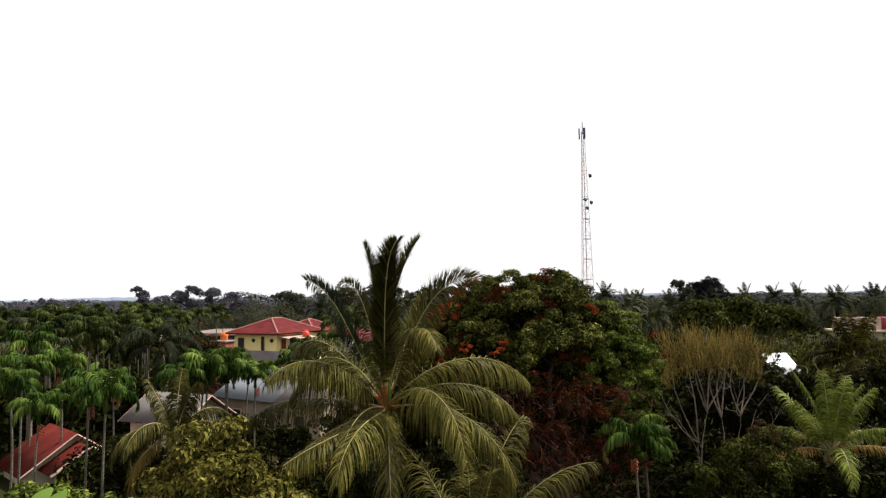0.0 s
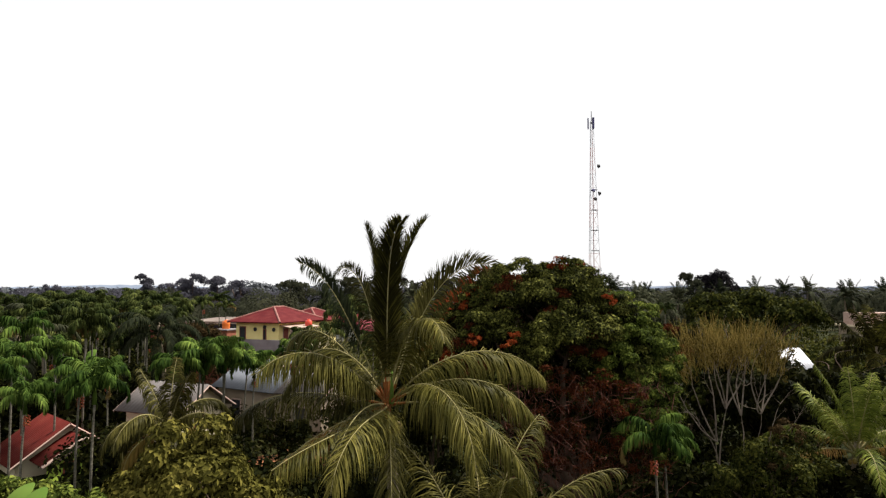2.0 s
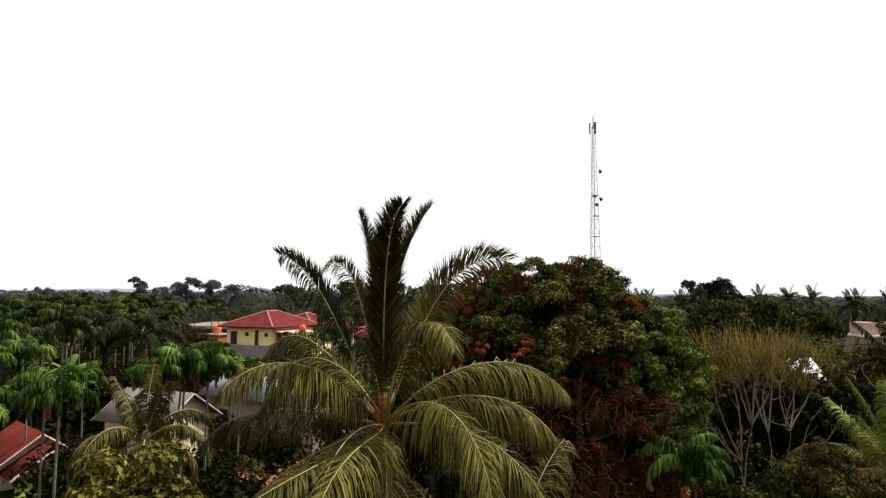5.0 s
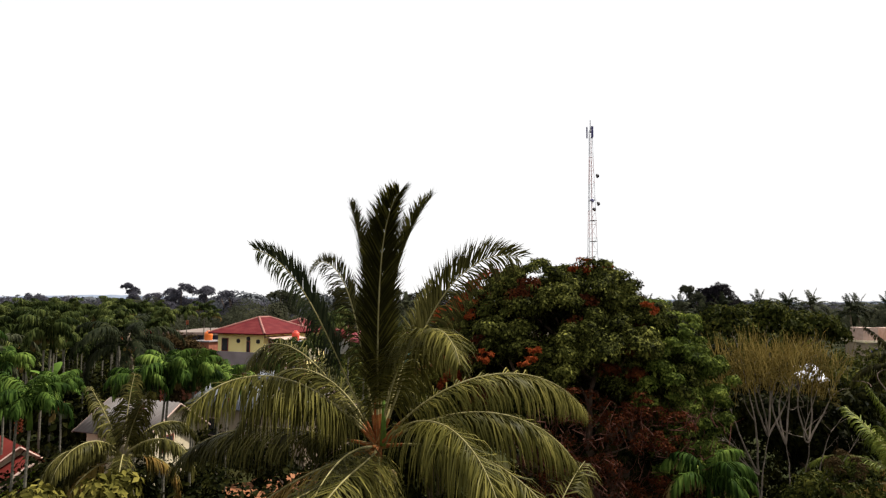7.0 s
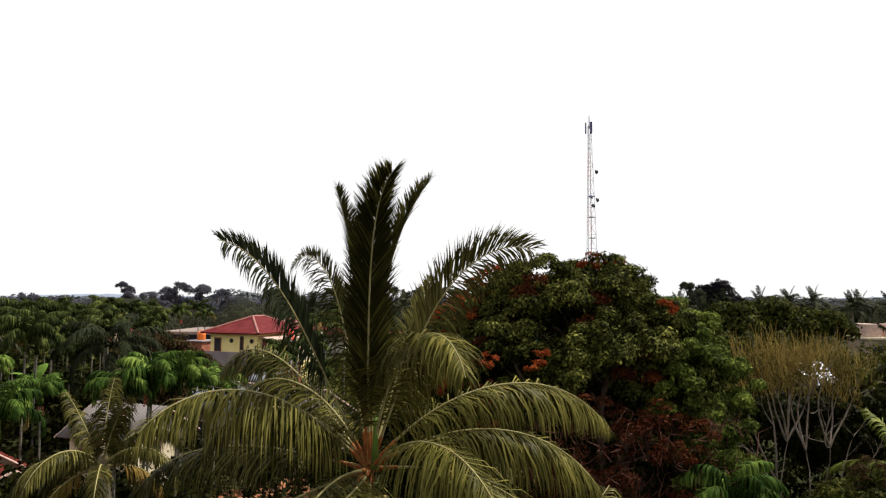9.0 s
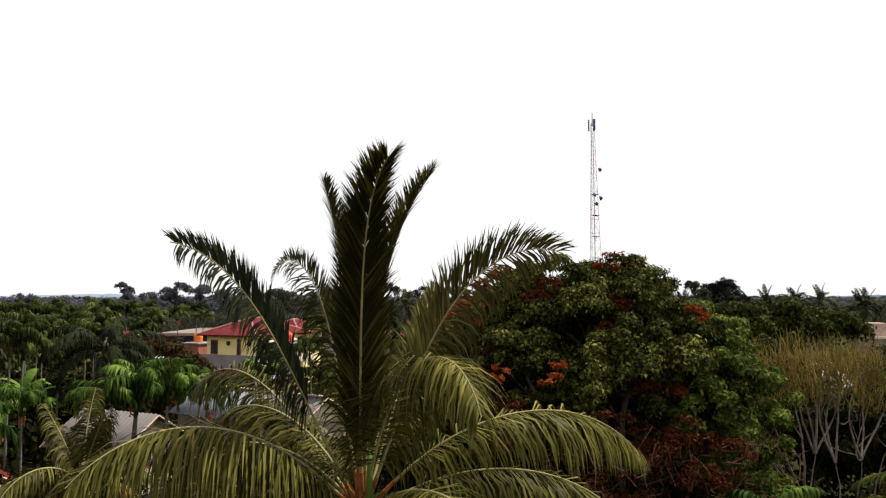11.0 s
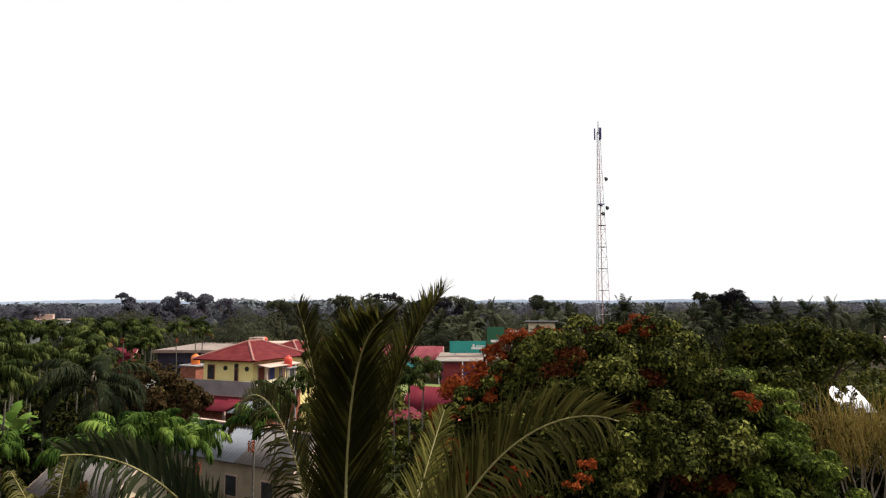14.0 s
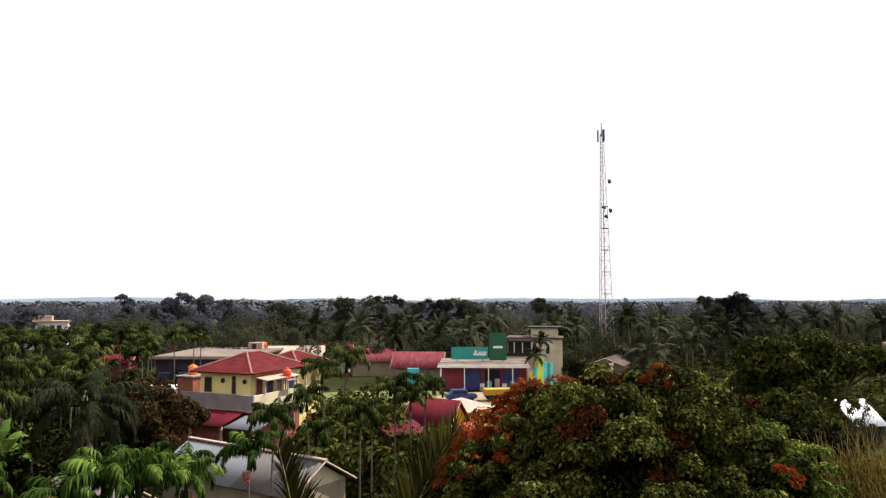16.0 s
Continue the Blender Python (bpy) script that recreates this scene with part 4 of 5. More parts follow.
tree("thin_tree", 35.4, 62.0, "thin straggly tree with dark bare branches", [(-0.9, 0, 4.7, 1.2, 0.8, 0.9), (0.6, 0.2, 3.4, 1.3, 0.8, 0.7), (-1.6, 0.2, 3.4, 1.0, 0.9, 0.9), (1.3, -0.2, 4.9, 0.8, 0.6, 0.5), (-2.2, 0.0, 4.4, 1.0, 0.8, 1.0), (0.3, 0.3, 4.4, 0.9, 0.7, 0.8)], 620, 6, 0.18, ROUND_LEAF, 0.12, None, 0.4, 0.3, 51)
tree("brown_tree", -17.2, 62.0, "bushy tree with brown-tinged leaves", [(0, 0, 5.0, 2.6, 2.4, 2.2), (2.0, 0.4, 4.2, 2.0, 2.0, 1.8), (-1.9, 0.2, 3.8, 1.9, 2.0, 1.9), (0.4, -1.6, 3.2, 2.4, 1.4, 1.9)], 1500, 8, 0.32, BROWN_LEAF, 0.25, None, 0.4, 0.4, 35)
tree("domed_tree", 74.3, 151.0, "tall dark dome-shaped tree", [(0, 0, 10.0, 3.6, 3.4, 4.3), (3.8, 0.5, 7.6, 3.0, 3.0, 3.0), (-1.6, 0.2, 8.0, 2.6, 3.0, 3.4), (1.2, -1.0, 5.0, 5.0, 3.4, 3.5)], 3400, 8, 0.42, FOREST_DARK, 0.4, None, 0.6, 0.3, 36, clump=7, puff=0.28)
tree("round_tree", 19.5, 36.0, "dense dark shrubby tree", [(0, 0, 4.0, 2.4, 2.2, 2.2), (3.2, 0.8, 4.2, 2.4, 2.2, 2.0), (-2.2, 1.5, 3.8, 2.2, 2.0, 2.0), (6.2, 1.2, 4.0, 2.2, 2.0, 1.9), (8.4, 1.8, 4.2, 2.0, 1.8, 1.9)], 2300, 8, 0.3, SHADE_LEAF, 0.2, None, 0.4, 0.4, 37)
tree("round_tree", 22.0, 49.0, "dark green leafy tree behind the bare tree", [(0, 0, 5.6, 2.4, 2.2, 2.2), (2.0, -0.6, 4.2, 1.8, 1.8, 1.8), (-3.0, 0.5, 5.2, 2.4, 2.0, 2.2)], 1900, 8, 0.3, ROUND_LEAF, 0.2, None, 0.4, 0.4, 38,
     extra=(("rust_tuft", [(-3.2, -0.8, 7.0, 0.8, 0.8, 0.6), (-1.0, -1.8, 5.8, 0.9, 0.6, 0.5)], 110, RUST_LEAF, "rust-coloured leaves"),))
tree("round_tree", 17.4, 41.8, "dark green leafy tree behind the bare tree", [(0, 0, 5.4, 2.0, 1.9, 2.2), (2.2, 0.6, 4.8, 1.9, 1.8, 2.0), (-2.0, 0.4, 4.8, 1.9, 1.8, 2.2)], 1700, 8, 0.26, SHADE_LEAF, 0.2, None, 0.35, 0.4, 47,
     extra=(("rust_tuft", [(-1.2, -1.4, 6.2, 0.8, 0.6, 0.6)], 60, RUST_LEAF, "rust-coloured leaves"),))
tree("round_tree", 12.5, 36.5, "leafy tree with light green and rusty leaves", [(0, 0, 5.2, 2.2, 2.0, 2.4), (1.8, 0.6, 4.4, 1.9, 1.8, 2.0), (-1.7, 0.4, 4.0, 1.8, 1.8, 2.0)], 1300, 8, 0.28, ROUND_LEAF, 0.2, None, 0.4, 0.4, 39,
     extra=(("rust_tuft", [(-1.5, -0.6, 6.6, 0.8, 0.8, 0.6), (0.2, -1.6, 5.8, 0.6, 0.6, 0.5)], 90, RUST_LEAF, "rust-coloured leaves"),))
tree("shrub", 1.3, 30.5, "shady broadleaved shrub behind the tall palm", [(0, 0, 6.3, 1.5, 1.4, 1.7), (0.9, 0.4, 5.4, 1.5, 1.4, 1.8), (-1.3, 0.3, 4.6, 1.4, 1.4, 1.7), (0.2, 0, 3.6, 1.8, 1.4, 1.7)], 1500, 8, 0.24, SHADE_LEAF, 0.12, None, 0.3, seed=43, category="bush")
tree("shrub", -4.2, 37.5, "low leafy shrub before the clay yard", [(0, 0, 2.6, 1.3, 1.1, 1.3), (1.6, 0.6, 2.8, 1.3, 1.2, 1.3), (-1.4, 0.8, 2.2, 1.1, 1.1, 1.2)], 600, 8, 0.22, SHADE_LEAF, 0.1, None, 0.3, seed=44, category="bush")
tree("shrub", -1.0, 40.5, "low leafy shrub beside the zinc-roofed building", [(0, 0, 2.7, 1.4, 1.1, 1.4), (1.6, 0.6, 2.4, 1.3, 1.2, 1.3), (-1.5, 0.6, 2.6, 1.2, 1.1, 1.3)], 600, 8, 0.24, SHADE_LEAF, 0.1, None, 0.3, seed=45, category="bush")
tree("shrub", -11.6, 25.6, "bright green leafy shrub below the areca palms", [(0, 0, 2.6, 1.3, 1.1, 1.3), (1.5, 0.6, 2.2, 1.2, 1.2, 1.1), (-1.4, 0.8, 2.6, 1.2, 1.1, 1.3)], 1100, 8, 0.2, LIGHT_LEAF, 0.1, None, 0.25, seed=46, category="bush")
tree("shrub", 46.0, 96.0, "rounded bush with pale leaves", [(0, 0, 2.8, 2.6, 2.2, 2.2), (-2.2, 0.4, 2.0, 1.8, 1.8, 1.7)], 700, 8, 0.35, BUSH_LEAF, 0.15, None, 0.4, seed=41, category="bush")
tree("shrub", 25.5, 100.0, "rounded dull green tree beside the painted wall", [(0, 0, 2.9, 2.8, 2.2, 2.0), (2.4, 0.4, 2.2, 1.8, 1.8, 1.6)], 800, 8, 0.35, SHADE_LEAF, 0.15, None, 0.4, seed=42, category="bush")


def broccoli(x, y, h, w, mat, seed, label="tall far tree with flat leafy tiers"):
    r = np.random.default_rng(seed)
    bl = [(r.normal(0, w * 0.35), r.normal(0, w * 0.3), h * q + r.normal(0, 0.3), w * r.uniform(0.35, 0.6), w * r.uniform(0.35, 0.6), h * 0.1 * r.uniform(0.8, 1.4)) for q in (0.55, 0.68, 0.78, 0.88, 0.95)]
    return tree("tall_tree", x, y, label, bl + [(0, 0, h * 0.5, w * 0.5, w * 0.5, h * 0.3)], 620, 7, 0.6, mat, 0.3, None, 0.5, 0.2, seed, clump=8, puff=0.3)


for k, (x, y, h, w) in enumerate(((-70, 198, 12.8, 4.4), (-63, 205, 11.4, 6), (-71, 236, 12.9, 5), (-66, 234, 13.7, 5), (-61, 238, 13.2, 5), (-53, 240, 12.9, 6), (-92, 190, 10.4, 6), (62, 140, 12.6, 4.5), (68.5, 148, 13.2, 3.4), (-24, 168, 11.5, 7), (5, 186, 13.0, 8), (-3, 190, 12.6, 8), (12, 188, 12.4, 8), (20, 192, 12.6, 7), (-13, 192, 12.4, 7), (37, 165, 12.6, 4))):
    # the left trees take the haze-tinted leaf
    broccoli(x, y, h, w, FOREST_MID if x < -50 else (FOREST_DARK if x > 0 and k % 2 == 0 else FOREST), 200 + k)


thin = bpy.data.objects["thin_tree"]
for k in range(5):
    V, F = limb_set((0.1, 0.05, 1.6), [(-1.7 + 0.85 * k, 0.3 * math.sin(k), 5.6 - 0.25 * abs(k - 2))], 0.05, 6, 510 + k, 2, 0.14, 0.4)
    from_arrays("branch", V, F, BARK, thin, smooth=True)


# ---- buildings ----
def slab(parent, name, pts, thick, mat, label=""):
    """A flat roof sheet through the corners, with thickness below."""
    n = len(pts)
    nv = (Vector(pts[1]) - Vector(pts[0])).cross(Vector(pts[2]) - Vector(pts[0])).normalized()
    if nv.z < 0:
        pts = pts[::-1]
        nv = -nv
    V = [Vector(p) for p in pts] + [Vector(p) - nv * thick for p in pts]
    F = [tuple(range(n)), tuple(range(2 * n - 1, n - 1, -1))] + [(i, i + n, (i + 1) % n + n, (i + 1) % n) for i in range(n)]
    return from_arrays(name, V, F, mat, parent, label)


def ribbed(parent, name, a, b, c, d, mat, pitch=0.28, rise=0.035, label=""):
    """A ribbed metal sheet: a-b along the ridge, d-c along the eave; ribs run from ridge to eave."""
    a, b, c, d = (np.array(p, float) for p in (a, b, c, d))
    n = max(4, int(np.linalg.norm(b - a) / pitch) * 4)
    nrm = np.cross(b - a, d - a); nrm /= np.linalg.norm(nrm)
    if nrm[2] < 0:
        nrm = -nrm
    u = np.linspace(0, 1, n + 1)[:, None]
    lift = np.where(np.arange(n + 1) % 4 == 1, rise, np.where(np.arange(n + 1) % 4 == 2, rise, 0.0))[:, None] * nrm
    top, bot = a + (b - a) * u + lift, d + (c - d) * u + lift
    V = np.concatenate([top, bot, top - nrm * 0.05 - lift, bot - nrm * 0.05 - lift])
    k, m = np.arange(n)[:, None], n + 1
    F = np.concatenate([k + [0, 1, m + 1, m], k + [2 * m, 3 * m, 3 * m + 1, 2 * m + 1], k + [0, 2 * m, 2 * m + 1, 1], k + [m, m + 1, 3 * m + 1, 3 * m]])
    return from_arrays(name, V, F, mat, parent, label)


def hip_roof(parent, w, d, z, rise, mat, x0=0.0, y0=0.0, cap=None):
    cap = cap or mat
    """Hipped roof of eave size w by d over (x0, y0)."""
    r = (d - w) / 2 if d > w else 0
    q = (w - d) / 2 if w > d else 0
    A, B, C, D = [(x0 + sx * w / 2, y0 + sy * d / 2, z) for sx, sy in ((-1, -1), (1, -1), (1, 1), (-1, 1))]
    P, Q = (x0 - q, y0 - r, z + rise), (x0 + q, y0 + r, z + rise)
    if r or q:
        faces = [(A, B, P), (B, C, Q, P), (C, D, Q), (D, A, P, Q)] if r else [(A, B, Q, P), (B, C, Q), (C, D, P, Q), (D, A, P)]
    else:
        faces = [(A, B, P), (B, C, P), (C, D, P), (D, A, P)]
    for f in faces:
        slab(parent, "roof_slope", list(f), 0.12, mat)
    ends = [(A, P), (B, P if r else Q), (C, Q), (D, Q if r else P)] + ([(P, Q)] if r or q else [])
    for a, b in ends:
        V, F = tube_arrays(np.linspace(a, b, 3), [0.11] * 3, 6)
        from_arrays("ridge_cap", V, F, cap or TRIM, parent)


def opening(parent, name, x, y, z, w, h, face, frame_mat, pane_mat, out=0.04):
    """A framed window or door on a wall of the house. face: '-y' or '+x'."""
    m = pose(x, y, z) if face == "-y" else pose(x, y, z, 0, 0, 90)
    ob = block(name, (-w / 2, w / 2, -out, 0.02, 0, h), frame_mat, parent, m=m)
    block("pane", (-w / 2 + 0.08, w / 2 - 0.08, -out - 0.01, -out + 0.01, 0.07, h - 0.08), pane_mat, ob, m=m)
    return ob


def shell(parent, w, d, z0, z1, mat, x0=0.0, y0=0.0, name="wall", label=""):
    t = 0.2
    bm = bmesh.new()
    add_box(bm, x0 - w / 2, x0 + w / 2, y0 - d / 2, y0 - d / 2 + t, z0, z1)
    add_box(bm, x0 - w / 2, x0 + w / 2, y0 + d / 2 - t, y0 + d / 2, z0, z1)
    add_box(bm, x0 - w / 2, x0 - w / 2 + t, y0 - d / 2 + t, y0 + d / 2 - t, z0, z1)
    add_box(bm, x0 + w / 2 - t, x0 + w / 2, y0 - d / 2 + t, y0 + d / 2 - t, z0, z1)
    return part(name, bm, mat, parent, label)


def gable_house(name, x, y, yaw, w, d, h, rise, wall, roof, label, over=0.5, metal=True, gable=None, z0=-0.1):
    """Ridge along local x, of length w; gables at the ends."""
    ob = thing(name, pose(x, y, 0, 0, 0, yaw), label, "house")
    shell(ob, w, d, z0, h, wall)
    for s in (-1, 1):
        V = [(s * w / 2, -d / 2, h), (s * w / 2, d / 2, h), (s * w / 2, 0, h + rise), (s * (w / 2 - 0.2), -d / 2, h), (s * (w / 2 - 0.2), d / 2, h), (s * (w / 2 - 0.2), 0, h + rise)]
        from_arrays("gable", V, [(0, 1, 2), (3, 5, 4), (0, 2, 5, 3), (1, 4, 5, 2), (0, 3, 4, 1)], gable or wall, ob)
        k = (d / 2 + over) / (d / 2)
        zr, ze = h + rise + 0.06, h + rise + 0.06 - rise * k
        a, b = (-w / 2 - over, 0, zr), (w / 2 + over, 0, zr)
        c, e = (w / 2 + over, s * (d / 2 + over), ze), (-w / 2 - over, s * (d / 2 + over), ze)
        if metal:
            ribbed(ob, "roof_slope", a, b, c, e, roof)
        else:
            slab(ob, "roof_slope", [a, b, c, e], 0.1, roof)
        for xx in (-1, 1):
            X = xx * (w / 2 + over + 0.02)
            V, F = tube_arrays(np.array([(X, 0, zr - 0.06), (X, s * (d / 2 + over), ze - 0.06)]), [0.055, 0.055], 4)
            from_arrays("verge_board", V, F, TRIM, ob)
    return ob


# yellow two-storey house
yh = thing("yellow_house", pose(-12.1, 73.1, 0, 0, 0, -28), "two-storey yellow house with a maroon hipped roof", "house")
shell(yh, 5.2, 6.8, -0.1, 4.25, BRICK, name="lower_wall", label="unplastered brick ground floor")
shell(yh, 5.2, 6.8, 4.25, 6.85, YELLOW, name="upper_wall")
block("eave_board", (-3.0, 3.0, -3.8, 3.8, 6.72, 6.82), SUNNY, yh, "yellow soffit and fascia")
hip_roof(yh, 6.5, 8.1, 6.83, 1.4, TILE, cap=RIDGECAP)
hip_roof(yh, 5.6, 6.2, 6.72, 1.2, TILE, 0.1, 5.9, cap=RIDGECAP)
shell(yh, 4.0, 4.4, -0.1, 6.7, YELLOW, -0.1, 5.6, "rear_wing")
block("balcony_floor", (-3.6, 3.9, -4.5, -3.4, 4.1, 4.25), GREY, yh)
block("balcony_floor", (2.6, 3.9, -3.4, 3.6, 4.1, 4.25), GREY, yh)
block("parapet", (-3.6, 3.9, -4.6, -4.45, 4.05, 5.2), GREY, yh, "grey rendered balcony parapet")
block("parapet", (3.75, 3.9, -4.45, 3.6, 4.05, 5.2), CREAM, yh)
for px, w, h, z, m in ((-1.75, 0.78, 1.25, 5.1, WOODRED), (0.95, 0.42, 1.1, 5.05, WOODRED)):
    opening(yh, "window", px, -3.41, z, w, h, "-y", m, GLASS)
for px, pz in ((-0.2, 6.1), (0.95, 6.32), (2.05, 6.1)):
    bm = bmesh.new()
    bmesh.ops.create_cone(bm, segments=14, radius1=0.2, radius2=0.2, depth=0.1, cap_ends=True, matrix=pose(px, -3.42, pz, 90))
    part("round_vent", bm, DARK, yh)
for py, m in ((-2.3, WOODRED), (-0.9, BLUE), (0.6, WOODRED), (2.0, DARK)):
    opening(yh, "door", 2.61, py, 4.27, 0.85, 2.0, "+x", TRIM, m)
slab(yh, "awning", [(2.6, -3.3, 6.55), (2.6, 1.2, 6.55), (4.2, 1.2, 6.3), (4.2, -3.3, 6.3)], 0.06, TRIM, "pale sheet awning")
for py in (-3.2, -1.0, 1.1, 2.4, 3.4):
    block("post", (3.85, 3.97, py - 0.06, py + 0.06, 5.2, 6.35), TRIM, yh)
ribbed(yh, "lean_to_roof", (-3.4, -4.65, 4.0), (3.3, -4.65, 4.0), (3.3, -7.6, 3.3), (-3.4, -7.6, 3.3), REDTIN, label="red metal lean-to roof")
ribbed(yh, "lean_to_roof", (3.4, -4.7, 3.75), (6.4, -4.7, 3.75), (6.4, -7.4, 3.2), (3.4, -7.4, 3.2), ZINC, label="pale zinc lean-to roof")
block("ridge_board", (-3.5, 6.5, -4.75, -4.62, 3.9, 4.04), TRIM, yh)
block("lean_to_wall", (-3.2, 3.1, -7.2, -7.05, -0.1, 3.3), BRICK, yh)
for px in (-3.2, 0.2, 3.2, 6.2):
    block("lean_to_post", (px - 0.09, px + 0.09, -7.45, -7.27, -0.1, 3.25), TRIM, yh)


def tank(x, y, z, mat, label, r=0.55, h=1.1):
    ob = thing("water_tank", pose(x, y, z), label, "water tank")
    V, F = tube_arrays(np.array([(0, 0, 0), (0, 0, 0.06), (0, 0, h * 0.45), (0, 0, h * 0.5), (0, 0, h * 0.9), (0, 0, h)]), [r * 0.95, r, r, r * 1.03, r, r * 0.55], 16)
    from_arrays("body", V, F, mat, ob, smooth=True)
    bm = bmesh.new()
    bmesh.ops.create_cone(bm, segments=14, radius1=r * 0.56, radius2=r * 0.4, depth=0.12, cap_ends=True, matrix=pose(0, 0, h + 0.05))
    part("lid", bm, mat, ob)
    return ob


tower_base = thing("tank_tower", pose(-18.9, 79.3, 0, 0, 0, -28), "square brick water tower beside the yellow house", "tower")
shell(tower_base, 1.9, 1.9, -0.1, 5.5, BRICK)
block("top_slab", (-1.1, 1.1, -1.1, 1.1, 5.5, 5.62), GREY, tower_base)
tank(-18.9, 79.3, 5.62, TANK, "orange plastic water tank on a brick tower", 0.42, 0.9)
stand = thing("tank_stand", pose(-8.8, 71.0, 0, 0, 0, -28), "thin steel frame that carries a red tank", "stand")
for sx in (-0.45, 0.45):
    for sy in (-0.45, 0.45):
        block("leg", (sx - 0.05, sx + 0.05, sy - 0.05, sy + 0.05, -0.1, 6.0), STEEL, stand)
block("platform", (-0.6, 0.6, -0.6, 0.6, 6.0, 6.08), STEEL, stand)
tank(-8.8, 71.0, 6.08, TANK_RED, "red plastic water tank on a steel stand", 0.34, 0.85)

# grey-roofed house, long zinc-roofed building, red-roofed house near the grove
gh = gable_house("grey_roof_house", -13.9, 46.2, -27, 4.2, 3.8, 2.95, 1.2, CREAM, ZINC_OLD, "small cream house with a weathered grey metal roof")
opening(gh, "window", -1.0, -1.91, 1.0, 0.9, 1.1, "-y", WOODRED, GLASS)
opening(gh, "window", 2.11, -0.3, 1.6, 0.8, 0.9, "+x", WOODRED, GLASS)
lz = thing("zinc_roof_building", pose(-7.5, 51.9, 0, 0, 0, -36.5), "long low building with a ribbed zinc roof", "building")
shell(lz, 10.0, 4.2, -0.1, 3.0, DULLWALL, -0.4)
for s in (-1, 1):
    ribbed(lz, "roof_slope", (-5.9, 0, 4.35), (0.6, 0, 4.35), (0.6, s * 2.5, 2.95), (-5.9, s * 2.5, 2.95), ZINC)
    ribbed(lz, "roof_slope", (0.6, 0, 4.38), (5.0, 0, 4.38), (5.0, s * 2.5, 2.98), (0.6, s * 2.5, 2.98), ZINC_OLD, label="rust-streaked roof sheets")
    g = 4.6 if s > 0 else -5.4
    from_arrays("gable", [(g, -2.1, 3.0), (g, 2.1, 3.0), (g, 0, 4.2), (g - s * 0.2, -2.1, 3.0), (g - s * 0.2, 2.1, 3.0), (g - s * 0.2, 0, 4.2)], [(0, 1, 2), (3, 5, 4), (0, 2, 5, 3), (1, 4, 5, 2), (0, 3, 4, 1)], CREAM, lz)
    V, F = tube_arrays(np.array([(5.03, 0, 4.33), (5.03, s * 2.5, 2.93)]), [0.06, 0.06], 4)
    from_arrays("verge_board", V, F, TRIM, lz)
block("ridge_cap", (-5.95, 5.05, -0.13, 0.13, 4.38, 4.45), TRIM, lz)
for px in (-3.5, 0.0, 2.8):
    opening(lz, "window", px, -2.12, 1.0, 1.0, 1.2, "-y", TRIM, GLASS)

rh = gable_house("red_roof_house", -19.95, 43.8, -48, 4.0, 5.0, 0.8, 1.72, CREAM, RUSTTIN, "small cream house with red roof and lime green porch gable", 0.4)
for sd in (-1, 1):
    e = 0.14 + sd * 2.0
    ribbed(rh, "porch_roof", (1.9, 0.14, 2.05), (4.2, 0.14, 2.05), (4.2, e, 0.8), (1.9, e, 0.8), RUSTTIN)
    V, F = tube_arrays(np.array([(4.24, 0.14, 2.02), (4.24, e, 0.77)]), [0.11, 0.11], 4)
    from_arrays("verge_board", V, F, TRIM, rh, "pale pink verge board")
    V, F = tube_arrays(np.array([(4.18, 0.14, 1.75), (4.18, 0.14 + sd * 1.5, 0.8)]), [0.05, 0.05], 4)
    from_arrays("rafter", V, F, TRIM, rh)
from_arrays("porch_gable", [(3.85, -1.49, -0.1), (3.85, 1.77, -0.1), (3.85, 1.77, 1.0), (3.85, 0.14, 1.99), (3.85, -1.49, 1.0), (3.7, -1.49, -0.1), (3.7, 1.77, -0.1), (3.7, 1.77, 1.0), (3.7, 0.14, 1.99), (3.7, -1.49, 1.0)],
            [(0, 1, 2, 3, 4), (5, 9, 8, 7, 6), (1, 6, 7, 2), (0, 4, 9, 5), (2, 7, 8, 3), (3, 8, 9, 4), (0, 5, 6, 1)], LIME, rh, "lime green painted porch wall")
opening(rh, "window", 3.86, -0.4, 0.1, 0.7, 0.75, "+x", WOODRED, GLASS)

# market hall with a flat dusty roof
mk = thing("market_hall", pose(-24.8, 116, 0, 0, 0, -6), "low hall with a dusty flat roof and blue walls", "building")
# the blue-grey is darkened to hold the eaves' shade
shell(mk, 12.6, 17, -0.1, 4.8, BLUEGREY)
block("roof_slab", (-6.9, 6.9, -9.2, 9.2, 4.8, 5.1), TANROOF, mk, bevel=0.05)
block("fascia", (-6.95, 6.95, -9.3, -9.2, 4.75, 5.14), TRIM, mk)
block("stair_house", (2.0, 4.2, 5.2, 7.0, 5.1, 6.1), TRIM, mk)
block("stair_door", (2.6, 3.3, 5.14, 5.2, 5.1, 5.9), DARK, mk)
for px in (-4.8, -2.4, 0, 2.4, 4.8):
    opening(mk, "shutter", px, -8.51, 0.1, 2.2, 2.8, "-y", STEEL, BLUE)
tank(-20.0, 122.4, 5.1, TANK_RED, "red plastic tank on the flat roof", 0.4, 0.9)

gable_house("cream_shed", -15.6, 124, 4, 9.0, 6, 3.6, 1.7, CREAM, TRIM, "long shed with a pale cream metal roof")
# the brown of these two bungalows' walls is painted-in shade
gable_house("red_roof_house", -3.2, 131, 8, 7.0, 6, 2.6, 1.7, DULLWALL, WINETIN, "bungalow with shade-browned walls and a wine red roof", 0.6)
gable_house("red_roof_house", 4.6, 120.5, -8, 7.0, 7, 2.6, 1.9, DULLWALL, WINETIN, "bungalow with shade-browned walls and a broad wine red roof", 0.6)
